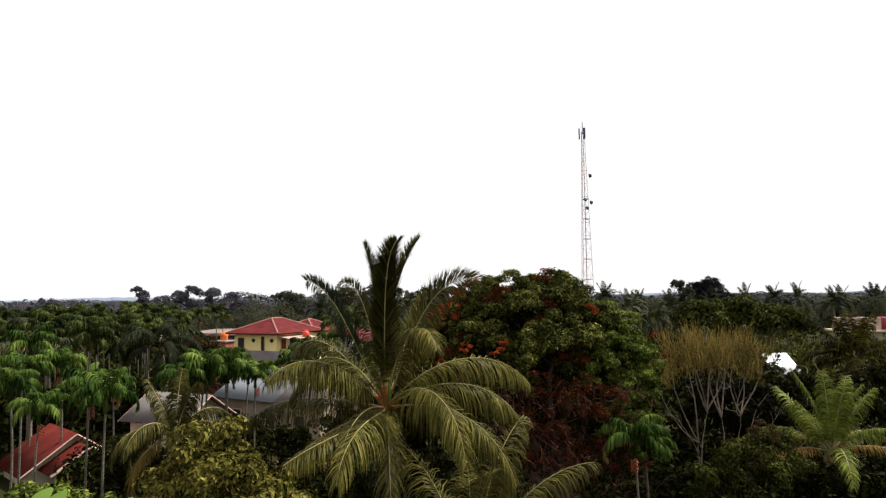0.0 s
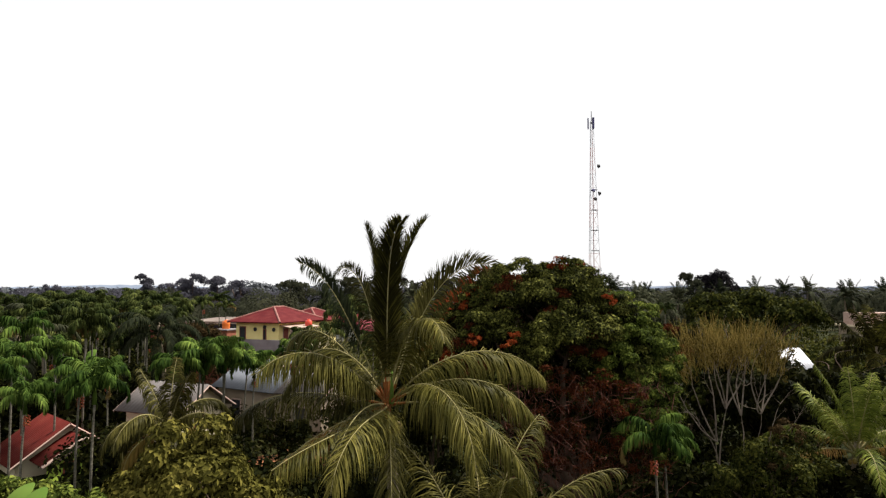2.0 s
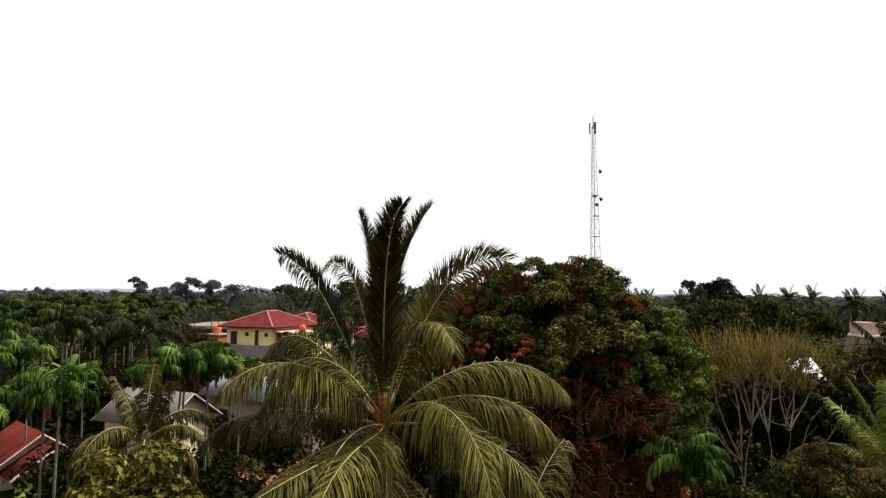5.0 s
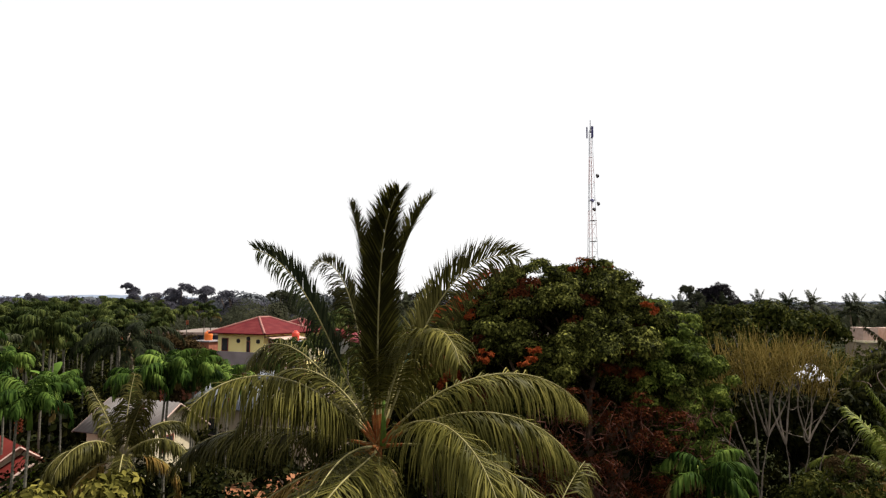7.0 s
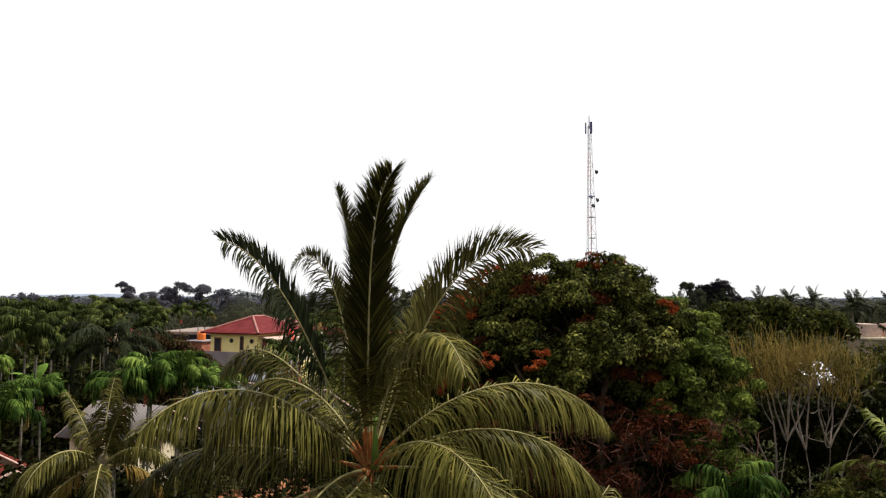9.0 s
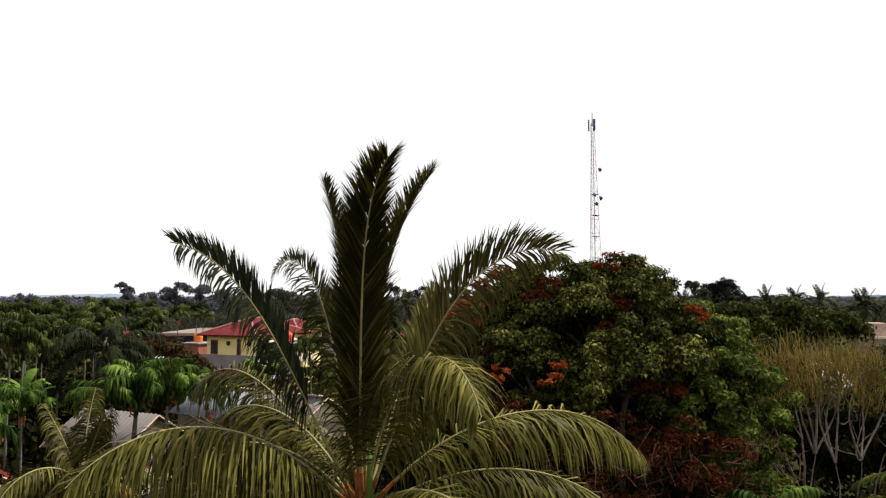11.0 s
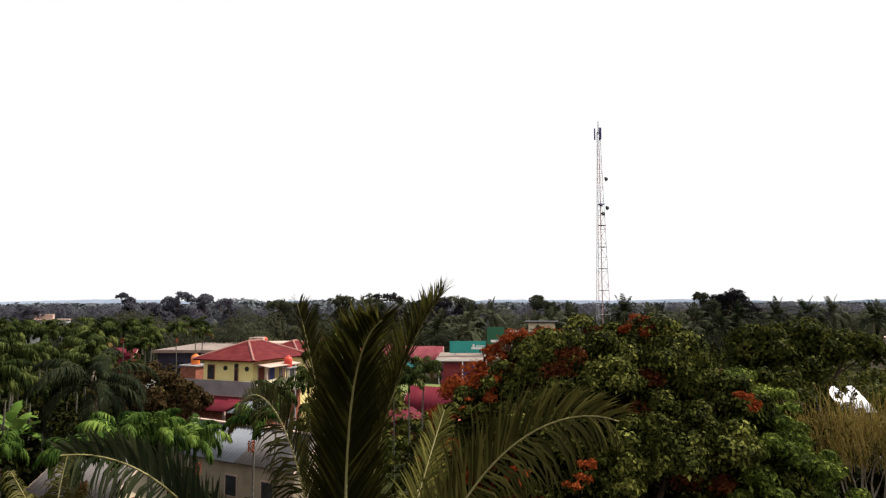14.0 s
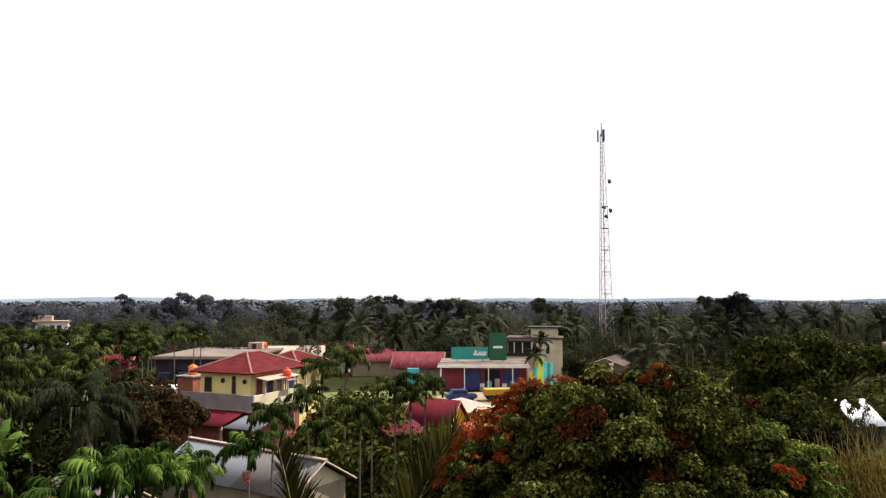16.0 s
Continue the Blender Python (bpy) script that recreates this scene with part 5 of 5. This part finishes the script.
gable_house("red_roof_house", -9.8, 137, 0, 5.0, 5, 3.2, 1.8, WHITE, TILE, "small far house with a maroon roof", 0.6)
tb = thing("roller_shutter", pose(3.5, 116.0, 0), "cyan painted roller shutter kiosk", "kiosk")
block("body", (-0.9, 0.9, -0.3, 0.3, -0.1, 2.4), CYAN, tb, bevel=0.03)
coconut(20.2, 106.3, -0.1, 4.9, "small dark palm before the painted wall", 12, 1.9, COCO_FAR, 34, 0.12, 71, 0, 0.6)
coconut(22.4, 112.0, -0.1, 6.6, "small dark palm before the pale building", 12, 1.9, COCO_FAR, 34, 0.12, 72, 0, 0.6)
gable_house("red_shed", -36.0, 106, 0, 3.6, 3.2, 4.6, 0.9, MAROON, REDTIN, "small red-roofed building behind the grove", 0.4)
gable_house("white_shed", -24.5, 92, -4, 9.0, 4, 2.2, 0.9, WHITE, WHITETIN, "low white shed with a pale metal roof", 0.4)

# shop row with billboards
sh = thing("shop_row", pose(13.9, 113.2, 0, 0, 0, -7), "maroon shop row with a long white canopy", "shop")
shell(sh, 12.2, 7, -0.1, 3.6, MAROON)
block("flat_roof", (-6.4, 6.4, -3.7, 3.7, 3.6, 3.75), TANROOF, sh)
slab(sh, "canopy", [(-6.6, -3.5, 3.7), (6.4, -3.5, 3.7), (6.4, -5.6, 3.35), (-6.6, -5.6, 3.35)], 0.1, TANROOF)
block("canopy_edge", (-6.65, 6.45, -5.72, -5.6, 3.2, 3.5), WHITE, sh, "white canopy fascia")
for px in (-6.2, -2.8, 0.6, 4.0, 6.2):
    block("post", (px - 0.07, px + 0.07, -5.5, -5.36, -0.1, 3.3), WHITE, sh)
for px, m in ((-4.6, MAROON), (-1.6, BLUE), (1.2, DARK), (3.8, BLUE)):
    opening(sh, "shop_front", px, -3.51, 0.0, 2.3, 2.7, "-y", BLUE, m)
for k, px in enumerate((-1.4, -0.4, 0.7, 1.7, 2.9, 4.1)):
    st = thing("display_rack", pose(14.4 + px, 108.4 - 0.15 * k, 0), "small stand of pale goods under the canopy", "rack", "goods before the shop")
    block("frame", (-0.35, 0.35, -0.2, 0.2, -0.1, 1.0 + 0.3 * (k % 3)), STEEL, st, bevel=0.03)
    block("goods", (-0.3, 0.3, -0.26, -0.2, 0.5, 0.9 + 0.3 * (k % 3)), (WHITE, CYAN, TRIM)[k % 3], st)


def billboard(x, y, z0, w, h, board, label, bars):
    ob = thing("billboard", pose(x, y, 0, 0, 0, -2), label, "billboard")
    block("panel", (-w / 2, w / 2, -0.08, 0.08, z0, z0 + h), board, ob, bevel=0.02)
    for sx in (-0.35, 0.35):
        block("post", (sx * w - 0.06, sx * w + 0.06, 0.08, 0.2, 3.7, z0 + h * 0.9), STEEL, ob)
    for a, b, c, d in bars:
        block("bar", (a, b, -0.1, -0.075, z0 + c, z0 + d), WHITE, ob, "pale lettering bar")
    return ob


billboard(11.6, 111.4, 4.1, 5.4, 1.75, TEAL, "wide teal sign board on a shop roof", [(0.5, 2.4, 0.55, 0.85), (0.7, 1.0, 0.85, 1.3), (1.2, 2.5, 0.95, 1.1)])
billboard(15.8, 111.6, 3.9, 2.55, 4.0, SIGNGREEN, "tall dark green sign board on a shop roof", [(-0.7, 0.7, 1.75, 2.1)])

tbld = thing("town_building", pose(23.5, 121, 0, 0, 0, -14), "pale multi-level building with a dark balcony", "building")
shell(tbld, 8.6, 6, -0.1, 6.6, CREAM)
block("roof_slab", (-4.5, 4.5, -3.3, 3.3, 6.6, 6.85), BROWNTIN, tbld)
block("upper_room", (-0.6, 3.6, -2.0, 2.6, 6.85, 8.3), CREAM, tbld)
block("upper_roof", (-1.2, 4.2, -2.6, 3.0, 8.3, 8.5), DARK, tbld)
block("balcony_shade", (-4.6, -0.4, -4.0, -3.0, 6.1, 6.4), DARK, tbld)
# thin dark panel on the wall in place of shade behind the balcony
block("balcony_shade_panel", (-4.2, -0.5, -3.04, -2.98, 3.9, 6.1), DARK, tbld, "flat dark panel for the balcony's shade")
block("balcony_rail", (-4.6, -0.4, -4.0, -3.94, 3.9, 4.5), DARK, tbld)
block("balcony_floor", (-4.6, -0.4, -4.0, -3.0, 3.7, 3.9), CREAM, tbld)
for px in (-4.5, -3.2, -1.9, -0.5):
    block("balcony_post", (px - 0.08, px + 0.08, -3.98, -3.82, 3.9, 6.1), CREAM, tbld)
opening(tbld, "window", 2.0, -3.01, 4.3, 0.6, 1.0, "-y", GREY, GLASS)
cw = thing("painted_wall", pose(21.2, 107.3, 0, 0, 0, 32), "wall with yellow, green and cyan painted panels", "wall")
px = -2.2
for m, w, h in ((SUNNY, 0.6, 2.9), (CYAN, 0.8, 3.3), (LIME, 0.85, 4.9), (LIME, 0.5, 4.5), (CYAN, 0.7, 4.0), (TEAL, 0.6, 3.8), (CYAN, 0.6, 3.7)):
    block("panel", (px, px + w - 0.02, -0.1, 0.1, -0.1, h), m, cw, bevel=0.02)
    px += w
fw = thing("slatted_fence", pose(34.0, 115, 0, 0, 0, 62), "pale fence wall with upright slats", "fence")
block("rail", (-9.5, 9.5, 0.06, 0.14, 2.4, 2.6), TRIM, fw)
block("rail", (-9.5, 9.5, 0.06, 0.14, 0.4, 0.6), TRIM, fw)
for k in range(24):
    block("slat", (-9.5 + k * 0.8, -8.85 + k * 0.8, -0.05, 0.05, -0.1, 3.0), DULLWALL if k % 2 else TRIM, fw)
gable_house("brown_roof_house", 36.5, 122, 60, 9, 5, 2.6, 0.9, DULLWALL, BROWNTIN, "low house with a brown metal roof", 0.5)

# traditional red-roofed house and lime shed
rg = gable_house("red_gable_house", 4.2, 76.3, -37, 4.6, 3.8, 1.4, 2.1, MAROON, REDTIN, "red house with a steep roof and yellow gable", 0.4, True, SUNNY)
ribbed(rg, "porch_roof", (2.4, -2.2, 1.5), (2.4, 2.2, 1.5), (4.4, 2.2, 0.9), (4.4, -2.2, 0.9), ORANGETIN, label="orange-red porch roof")
block("porch_wall", (4.0, 4.15, -2.0, 2.0, -0.1, 0.95), LIME, rg)
ls = thing("lime_shed", pose(7.3, 80.6, 0, 0, 0, 48), "lime green shed with a pale roof", "shed")
shell(ls, 5.0, 3.6, -0.1, 1.9, LIME)
slab(ls, "roof", [(-2.7, -2.0, 1.95), (2.7, -2.0, 1.95), (2.7, 2.2, 2.5), (-2.7, 2.2, 2.5)], 0.08, TRIM)
for k in range(7):
    block("batten", (-2.4 + 0.78 * k, -2.32 + 0.78 * k, -1.85, -1.8, 0, 1.9), GRASS, ls)
br = thing("brick_house", pose(0.9, 69.5, 0, 0, 0, 20), "low red-painted house behind areca palms", "house")
shell(br, 3.0, 3.0, -0.1, 1.9, MAROON)
ribbed(br, "roof", (-1.8, 1.8, 2.4), (1.8, 1.8, 2.4), (1.8, -1.8, 1.95), (-1.8, -1.8, 1.95), REDTIN)
opening(br, "window", 0.6, -1.51, 0.8, 0.7, 0.8, "-y", TRIM, GLASS)

pk = thing("pink_house", pose(34.4, 93, 0, 0, 0, 0), "pinkish low house with a yellow corner pillar", "house")
shell(pk, 3.8, 5, -0.1, 3.2, TRIM)
slab(pk, "roof", [(-2.1, -2.9, 3.35), (2.1, -2.9, 3.35), (2.1, 2.9, 3.6), (-2.1, 2.9, 3.6)], 0.12, TRIM)
block("pillar", (2.15, 2.6, -2.9, -2.45, -0.1, 3.3), SUNNY, pk)
wr = thing("white_roof_building", pose(41.2, 69.8, 0), "low building with shade-dark walls and a brilliant white metal roof", "building")
# near-black wall colour holds the shade under the roof
shell(wr, 2.4, 2.4, -0.1, 1.8, DARK)
ribbed(wr, "roof", (-1.4, 1.5, 3.8), (1.6, 1.5, 3.8), (1.6, -1.5, 1.9), (-1.4, -1.5, 1.9), WHITETIN)
for px in (-1.1, 1.1):
    block("rear_post", (px - 0.06, px + 0.06, 1.2, 1.32, 1.8, 3.6), DARK, wr)
rb = thing("cream_building", pose(83.0, 113, 0, 0, 0, -10), "cream flat-roofed building with roof boxes", "building")
shell(rb, 9.5, 6, -0.1, 3.6, DULLWALL)
block("roof_slab", (-5.2, 5.2, -3.6, 3.4, 3.6, 3.9), CREAM, rb)
block("roof_room", (-4.6, -2.2, -2.6, 1.5, 3.9, 6.0), TRIM, rb)
block("roof_room", (-0.6, 1.6, -2.6, 1.5, 3.9, 6.0), TRIM, rb)
block("roof_room", (2.4, 5.4, -2.8, 1.5, 3.9, 6.0), MAROON, rb)
for px in (-3, 0, 3):
    opening(rb, "window", px, -3.01, 1.2, 1.3, 1.4, "-y", BLUE, GLASS)
wf = thing("white_building", pose(-91.0, 200, 0, 0, 0, 18), "far white two-storey building with a flat roof", "building")
shell(wf, 10.0, 6, -0.1, 7.0, WHITE)
block("roof_slab", (-5.3, 5.3, -3.4, 3.3, 7.0, 7.3), TRIM, wf)
block("roof_room", (-3.2, 1.2, -1.5, 2.0, 7.3, 8.6), TRIM, wf)
block("balcony", (-5.1, 5.1, -3.8, -3.0, 4.1, 4.35), TRIM, wf)
for px in (-2.8, -0.6, 1.6, 3.2):
    opening(wf, "window", px, -3.01, 4.6, 1.1, 1.6, "-y", TRIM, GLASS)


def car(x, y, yaw):
    ob = thing("car", pose(x, y, 0.04, 0, 0, yaw), "dark blue hatchback parked on the verge", "car")
    bm = bmesh.new()
    add_box(bm, -2.0, 2.0, -0.8, 0.8, 0.3, 0.85)
    bmesh.ops.bevel(bm, geom=bm.edges[:], offset=0.12, segments=2, affect="EDGES")
    g = add_box(bm, -1.5, 0.9, -0.72, 0.72, 0.85, 1.42)
    for v in g:
        if v.co.z > 1.1:
            v.co.x *= 0.78; v.co.y *= 0.88
    body = part("body", bm, CARBLUE, ob)
    for sy in (-1, 1):
        block("side_window", (-1.1, 0.6, sy * 0.7 - 0.015, sy * 0.7 + 0.015, 0.95, 1.3), GLASS, body)
    for sx in (-1.25, 1.25):
        for sy in (-0.75, 0.75):
            bm = bmesh.new()
            bmesh.ops.create_cone(bm, segments=14, radius1=0.3, radius2=0.3, depth=0.2, cap_ends=True, matrix=pose(sx, sy, 0.3, 90))
            part("wheel", bm, TYRE, ob)
    return ob


car(8.9, 98.5, 6)
tk = thing("truck", pose(14.6, 98.3, 0.04, 0, 0, 3), "yellow-sided truck parked by the road", "truck")
block("cargo_box", (-2.8, 1.4, -1.0, 1.0, 0.75, 1.5), MUSTARD, tk, bevel=0.04)
block("chassis", (-2.7, 2.9, -0.5, 0.5, 0.5, 0.75), TYRE, tk)
cab = block("cab", (1.5, 3.0, -0.95, 0.95, 0.6, 2.0), MUSTARD, tk, bevel=0.12)
block("windscreen", (2.98, 3.02, -0.75, 0.75, 1.25, 1.85), GLASS, cab)
for sx in (-2.0, -1.1, 2.2):
    for sy in (-0.9, 0.9):
        bm = bmesh.new()
        bmesh.ops.create_cone(bm, segments=14, radius1=0.42, radius2=0.42, depth=0.24, cap_ends=True, matrix=pose(sx, sy, 0.42, 90))
        part("wheel", bm, TYRE, tk)


# ---- lattice tower ----
tow = thing("lattice_tower", pose(44.6, 150, 0, 0, 0, 22), "tall slim lattice telecom tower with red and white bands", "tower")
R0, R1 = 2.05, 0.5
legs = [(math.cos(a), math.sin(a)) for a in (math.pi / 2, math.pi * 7 / 6, math.pi * 11 / 6)]


def leg_at(k, z):
    r = R0 + (R1 - R0) * min(1, z / 44)
    return np.array([legs[k][0] * r, legs[k][1] * r, z])


for bay in range(16):
    mt, z0, z1 = (STEEL_RED if bay // 2 % 2 == 0 else STEEL), bay * 3, bay * 3 + 3
    for k in range(3):
        q = (k + 1) % 3
        for nm, a, b, r in (("leg", leg_at(k, z0), leg_at(k, z1), 0.055), ("brace", leg_at(k, z0), leg_at(q, z1), 0.02), ("brace", leg_at(q, z0), leg_at(k, z1), 0.02), ("strut", leg_at(k, z1), leg_at(q, z1), 0.025)):
            V, F = tube_arrays(np.array([a, b]), [r, r], 4)
            from_arrays(nm, V, F, mt, tow)
V, F = tube_arrays(np.array([(0.2, 0, 0), (0.2, 0, 30), (0.15, 0, 46)]), [0.1, 0.09, 0.06], 5)
from_arrays("cable_ladder", V, F, STEEL_RED, tow)
for k in range(5):
    block("platform", (-0.2, 1.5 - 0.1 * k, -0.5, 0.5, 14 + k * 4.6, 14.1 + k * 4.6), DARK, tow)
V, F = tube_arrays(np.array([(0, 0, 47.5), (0, 0, 50.4)]), [0.16, 0.09], 5)
from_arrays("lightning_rod", V, F, STEEL, tow)
for k, a in enumerate((0.4, 2.5, 4.6)):
    m = pose(0.75 * math.cos(a), 0.75 * math.sin(a), 47.6, 0, 0, math.degrees(a))
    block("panel_antenna", (-0.1, 0.1, -0.17, 0.17, -1.2, 1.2), PURPLE, tow, bevel=0.04, m=m)
for zz, sx, mt in ((37.8, 1.5, DARK), (31.6, 1.7, DARK), (32.2, -0.5, PURPLE), (30.3, 0.2, DARK)):
    bm = bmesh.new()
    bmesh.ops.create_cone(bm, segments=16, radius1=0.5, radius2=0.32, depth=0.45, cap_ends=True, matrix=pose(sx * 0.8, -0.9, zz, 0, 75 if sx > 0.3 else 30, -22))
    d = part("dish_drum", bm, mt, tow, smooth=False)
fm = thing("far_mast", pose(-225, 330, 0), "thin far radio mast on the horizon", "mast")
V, F = tube_arrays(np.array([(0, 0, -0.1), (0, 0, 26)]), [0.25, 0.12], 5)
from_arrays("pole", V, F, STEEL, fm)


# ---- banana and soft plants ----
def banana(x, y, h, n, seed, label="banana plant with broad light green leaves"):
    r = np.random.default_rng(seed)
    ob = thing("banana_plant", pose(x, y, 0), label, "plant")
    V, F = tube_arrays(np.array([(0, 0, -0.1), (0, 0, h * 0.6), (0, 0, h)]), [0.14, 0.11, 0.05], 8)
    from_arrays("stem", V, F, ARECA, ob, smooth=True)
    for k in range(n):
        P, T, S = frond_curve(137.5 * k + r.uniform(-20, 20), 80 - 9 * k + r.uniform(-5, 5), 70 + r.uniform(0, 30), r.uniform(1.7, 2.3), 0, 16)
        w = 0.32 * np.sin(np.pi * np.clip(np.linspace(-0.12, 0.97, 16), 0, 1)) ** 0.6 + 0.015
        up = np.cross(S, T)
        L, Rr = P + S * w[:, None] - up * w[:, None] * 0.3, P - S * w[:, None] - up * w[:, None] * 0.3
        V = np.concatenate([L, P, Rr]) + np.array([0, 0, h])
        q = np.arange(15)[:, None]
        F = np.concatenate([q + [0, 1, 17, 16], q + [16, 17, 33, 32]])
        from_arrays("leaf", V, F, BANANA, ob, smooth=True)
    return ob


for k, (x, y, h) in enumerate(((-22.6, 55.0, 3.6), (-23.8, 56.5, 3.9), (-9.6, 22.2, 2.7), (-8.6, 22.8, 2.4), (-10.9, 22.8, 2.7), (-12.0, 24.0, 2.6))):
    banana(x, y, h, 7, 300 + k)


# ---- undergrowth and far woods ----
KEEP = [(-17, -7, 62, 84), (-17.2, -9.8, 40.5, 49), (-14, -1.5, 45.5, 56), (-24, -15.5, 33, 47.5), (-35, -16, 104, 126), (-22, 22, 90, 128), (2, 8, 70, 80), (3, 12.5, 66, 90), (-4, 2.5, 64, 71), (29, 37, 89, 97), (32, 46, 57, 73), (75, 87, 108, 117), (-8.5, -3.5, 36.5, 46), (18, 45, 100, 128)]


def free(x, y):
    return not any(a < x < b and c < y < d for a, b, c, d in KEEP)


def woods(name, spots, mat, per, leaf, label, category, kind="stuff", loose=0.45):
    """Many leafy clumps in one mesh. spots: rows of x, y, width, low, high."""
    S = np.asarray(spots, float)
    n = len(S) * per
    r = np.repeat(S, per, 0)
    d = unit(n)
    d[:, 2] = np.abs(d[:, 2]) * np.where(rng.random(n) < 0.75, 1, -0.6)
    lump = 1 + 0.18 * np.sin(d[:, 0] * 5 + r[:, 0]) * np.sin(d[:, 1] * 4 + r[:, 1])
    mid, half = (r[:, 3] + r[:, 4]) / 2, (r[:, 4] - r[:, 3]) / 2
    k = lump * (1 - 0.3 * rng.random(n) ** 2)
    pos = np.stack([r[:, 0] + d[:, 0] * r[:, 2] * k, r[:, 1] + d[:, 1] * r[:, 2] * k, mid + d[:, 2] * half * k], -1)
    way = np.cross(d, unit(n)) + unit(n) * loose + np.array([0, 0, -0.25])
    size = leaf * rng.uniform(0.6, 1.4, n) * np.maximum(1.0, r[:, 2] / 3.0)
    V, F = kites(pos, way, np.cross(way, d + unit(n) * loose * 0.7), size, size * rng.uniform(0.5, 0.75, n))
    return tagged(from_arrays(name, V, F, mat), label, category, kind=kind)


spots = []
while len(spots) < 620:
    y = rng.uniform(14, 62)
    x = rng.uniform(-0.95 * y - 2, 0.95 * y + 2)
    h = rng.uniform(0.9, 2.6)
    if free(x, y):
        spots.append((x, y, rng.uniform(0.7, 1.5), -0.1, h))
for k in range(120):
    y = rng.uniform(19, 36)
    x = rng.uniform(-9, 5)
    spots.append((x, y, rng.uniform(0.9, 1.7), -0.1, rng.uniform(1.8, 3.4)))
for x in (-9.2, -8.2, -4.6, -3.4, -2.2, -1.0, 0.2):
    spots.append((x, rng.uniform(40, 44), 1.3, -0.1, rng.uniform(2.4, 3.6)))
for k in range(60):
    spots.append((rng.uniform(1.5, 11), rng.uniform(19, 25.5), rng.uniform(0.7, 1.3), -0.1, rng.uniform(1.2, 2.6)))
for k in range(60):
    spots.append((rng.uniform(11, 18), rng.uniform(29.5, 41), rng.uniform(0.8, 1.3), -0.1, rng.uniform(1.2, 2.4)))
for k in range(24):
    spots.append((rng.uniform(17, 24), rng.uniform(29, 34), rng.uniform(0.8, 1.4), -0.1, rng.uniform(1.4, 2.6)))
for k in range(16):
    spots.append((rng.uniform(30, 34), rng.uniform(53, 57), rng.uniform(0.8, 1.4), -0.1, rng.uniform(1.4, 2.6)))
for k in range(30):
    spots.append((rng.uniform(-17, -8.5), rng.uniform(37.0, 39.8), rng.uniform(0.8, 1.3), -0.1, rng.uniform(2.3, 3.2)))
for k in range(34):
    spots.append((rng.uniform(7.5, 14), rng.uniform(33, 45), rng.uniform(0.9, 1.5), -0.1, rng.uniform(1.5, 3.0)))
for k in range(26):
    q = rng.uniform(-6, 5)
    spots.append((-7.4 + 0.777 * q - 0.629 * 4.9 + rng.normal(0, 0.3), 50.9 - 0.629 * q - 0.777 * 4.9 + rng.normal(0, 0.3), rng.uniform(0.7, 1.0), -0.1, rng.uniform(1.8, 2.7)))
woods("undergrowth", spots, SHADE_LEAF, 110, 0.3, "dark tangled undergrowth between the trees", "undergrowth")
spots = []
while len(spots) < 520:
    y = rng.uniform(58, 125)
    x = rng.uniform(-0.9 * y, 1.0 * y)
    if free(x, y):
        far = (y - 58) / 67
        spots.append((x, y, rng.uniform(1.2, 2.4), -0.1, rng.uniform(1.8, 3.4 + 2.0 * far)))
for k in range(46):
    x, y = rng.uniform(-7, 8), rng.uniform(57, 67)
    spots.append((x, y, rng.uniform(0.8, 1.5), -0.1, rng.uniform(1.2, 3.2)))
for k in range(26):
    x, y = rng.uniform(-6.5, 2.5), rng.uniform(68, 90)
    spots.append((x, y, rng.uniform(0.8, 1.7), -0.1, rng.uniform(1.5, 3.8)))
woods("shrubbery", spots, ROUND_LEAF, 110, 0.5, "mixed dark green shrubs and low trees", "shrubs")
spots = []
while len(spots) < 230:
    y = rng.uniform(38, 104)
    x = rng.uniform(-0.8 * y, -13 - (y - 38) * 0.2)
    if free(x, y):
        spots.append((x, y, rng.uniform(1.0, 2.0), -0.1, rng.uniform(2.2, 4.6)))
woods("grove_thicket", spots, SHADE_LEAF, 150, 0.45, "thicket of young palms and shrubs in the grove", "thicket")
spots = []
while len(spots) < 950:
    y = 122 + 330 * rng.random() ** 1.5
    x = rng.uniform(-0.95 * y, 1.05 * y)
    top = rng.uniform(4.5, 10.2) + (1.2 if y > 220 else 0)
    if y < 204 and abs(x / y + 0.463) < 0.05:
        top *= 0.55
    if y < 150 and -22 < x < 60:
        top *= 0.68
    spots.append((x, y, top * rng.uniform(0.3, 0.5), -0.1 + top * 0.1, top))
woods("hazy_woods", [q for q in spots if q[1] > 215], FOREST_MID, 240, 0.65, "haze-tinted blue-green woodland behind the near woods", "woods", loose=0.3)
spots = [q for q in spots if q[1] <= 215]
woods("far_woods", spots, FOREST, 640, 0.42, "dense far tropical woodland", "woods", loose=0.3)
spots = []
while len(spots) < 800:
    y = 430 + 900 * rng.random() ** 1.3
    x = rng.uniform(-0.95 * y, 1.05 * y)
    top = rng.uniform(8, 12.0)
    spots.append((x, y, rng.uniform(7, 13), 0, top))
for k in range(70):
    y = rng.uniform(300, 360)
    spots.append((y * rng.uniform(-0.24, -0.02), y, rng.uniform(5, 9), 0, rng.uniform(10.8, 13.4)))
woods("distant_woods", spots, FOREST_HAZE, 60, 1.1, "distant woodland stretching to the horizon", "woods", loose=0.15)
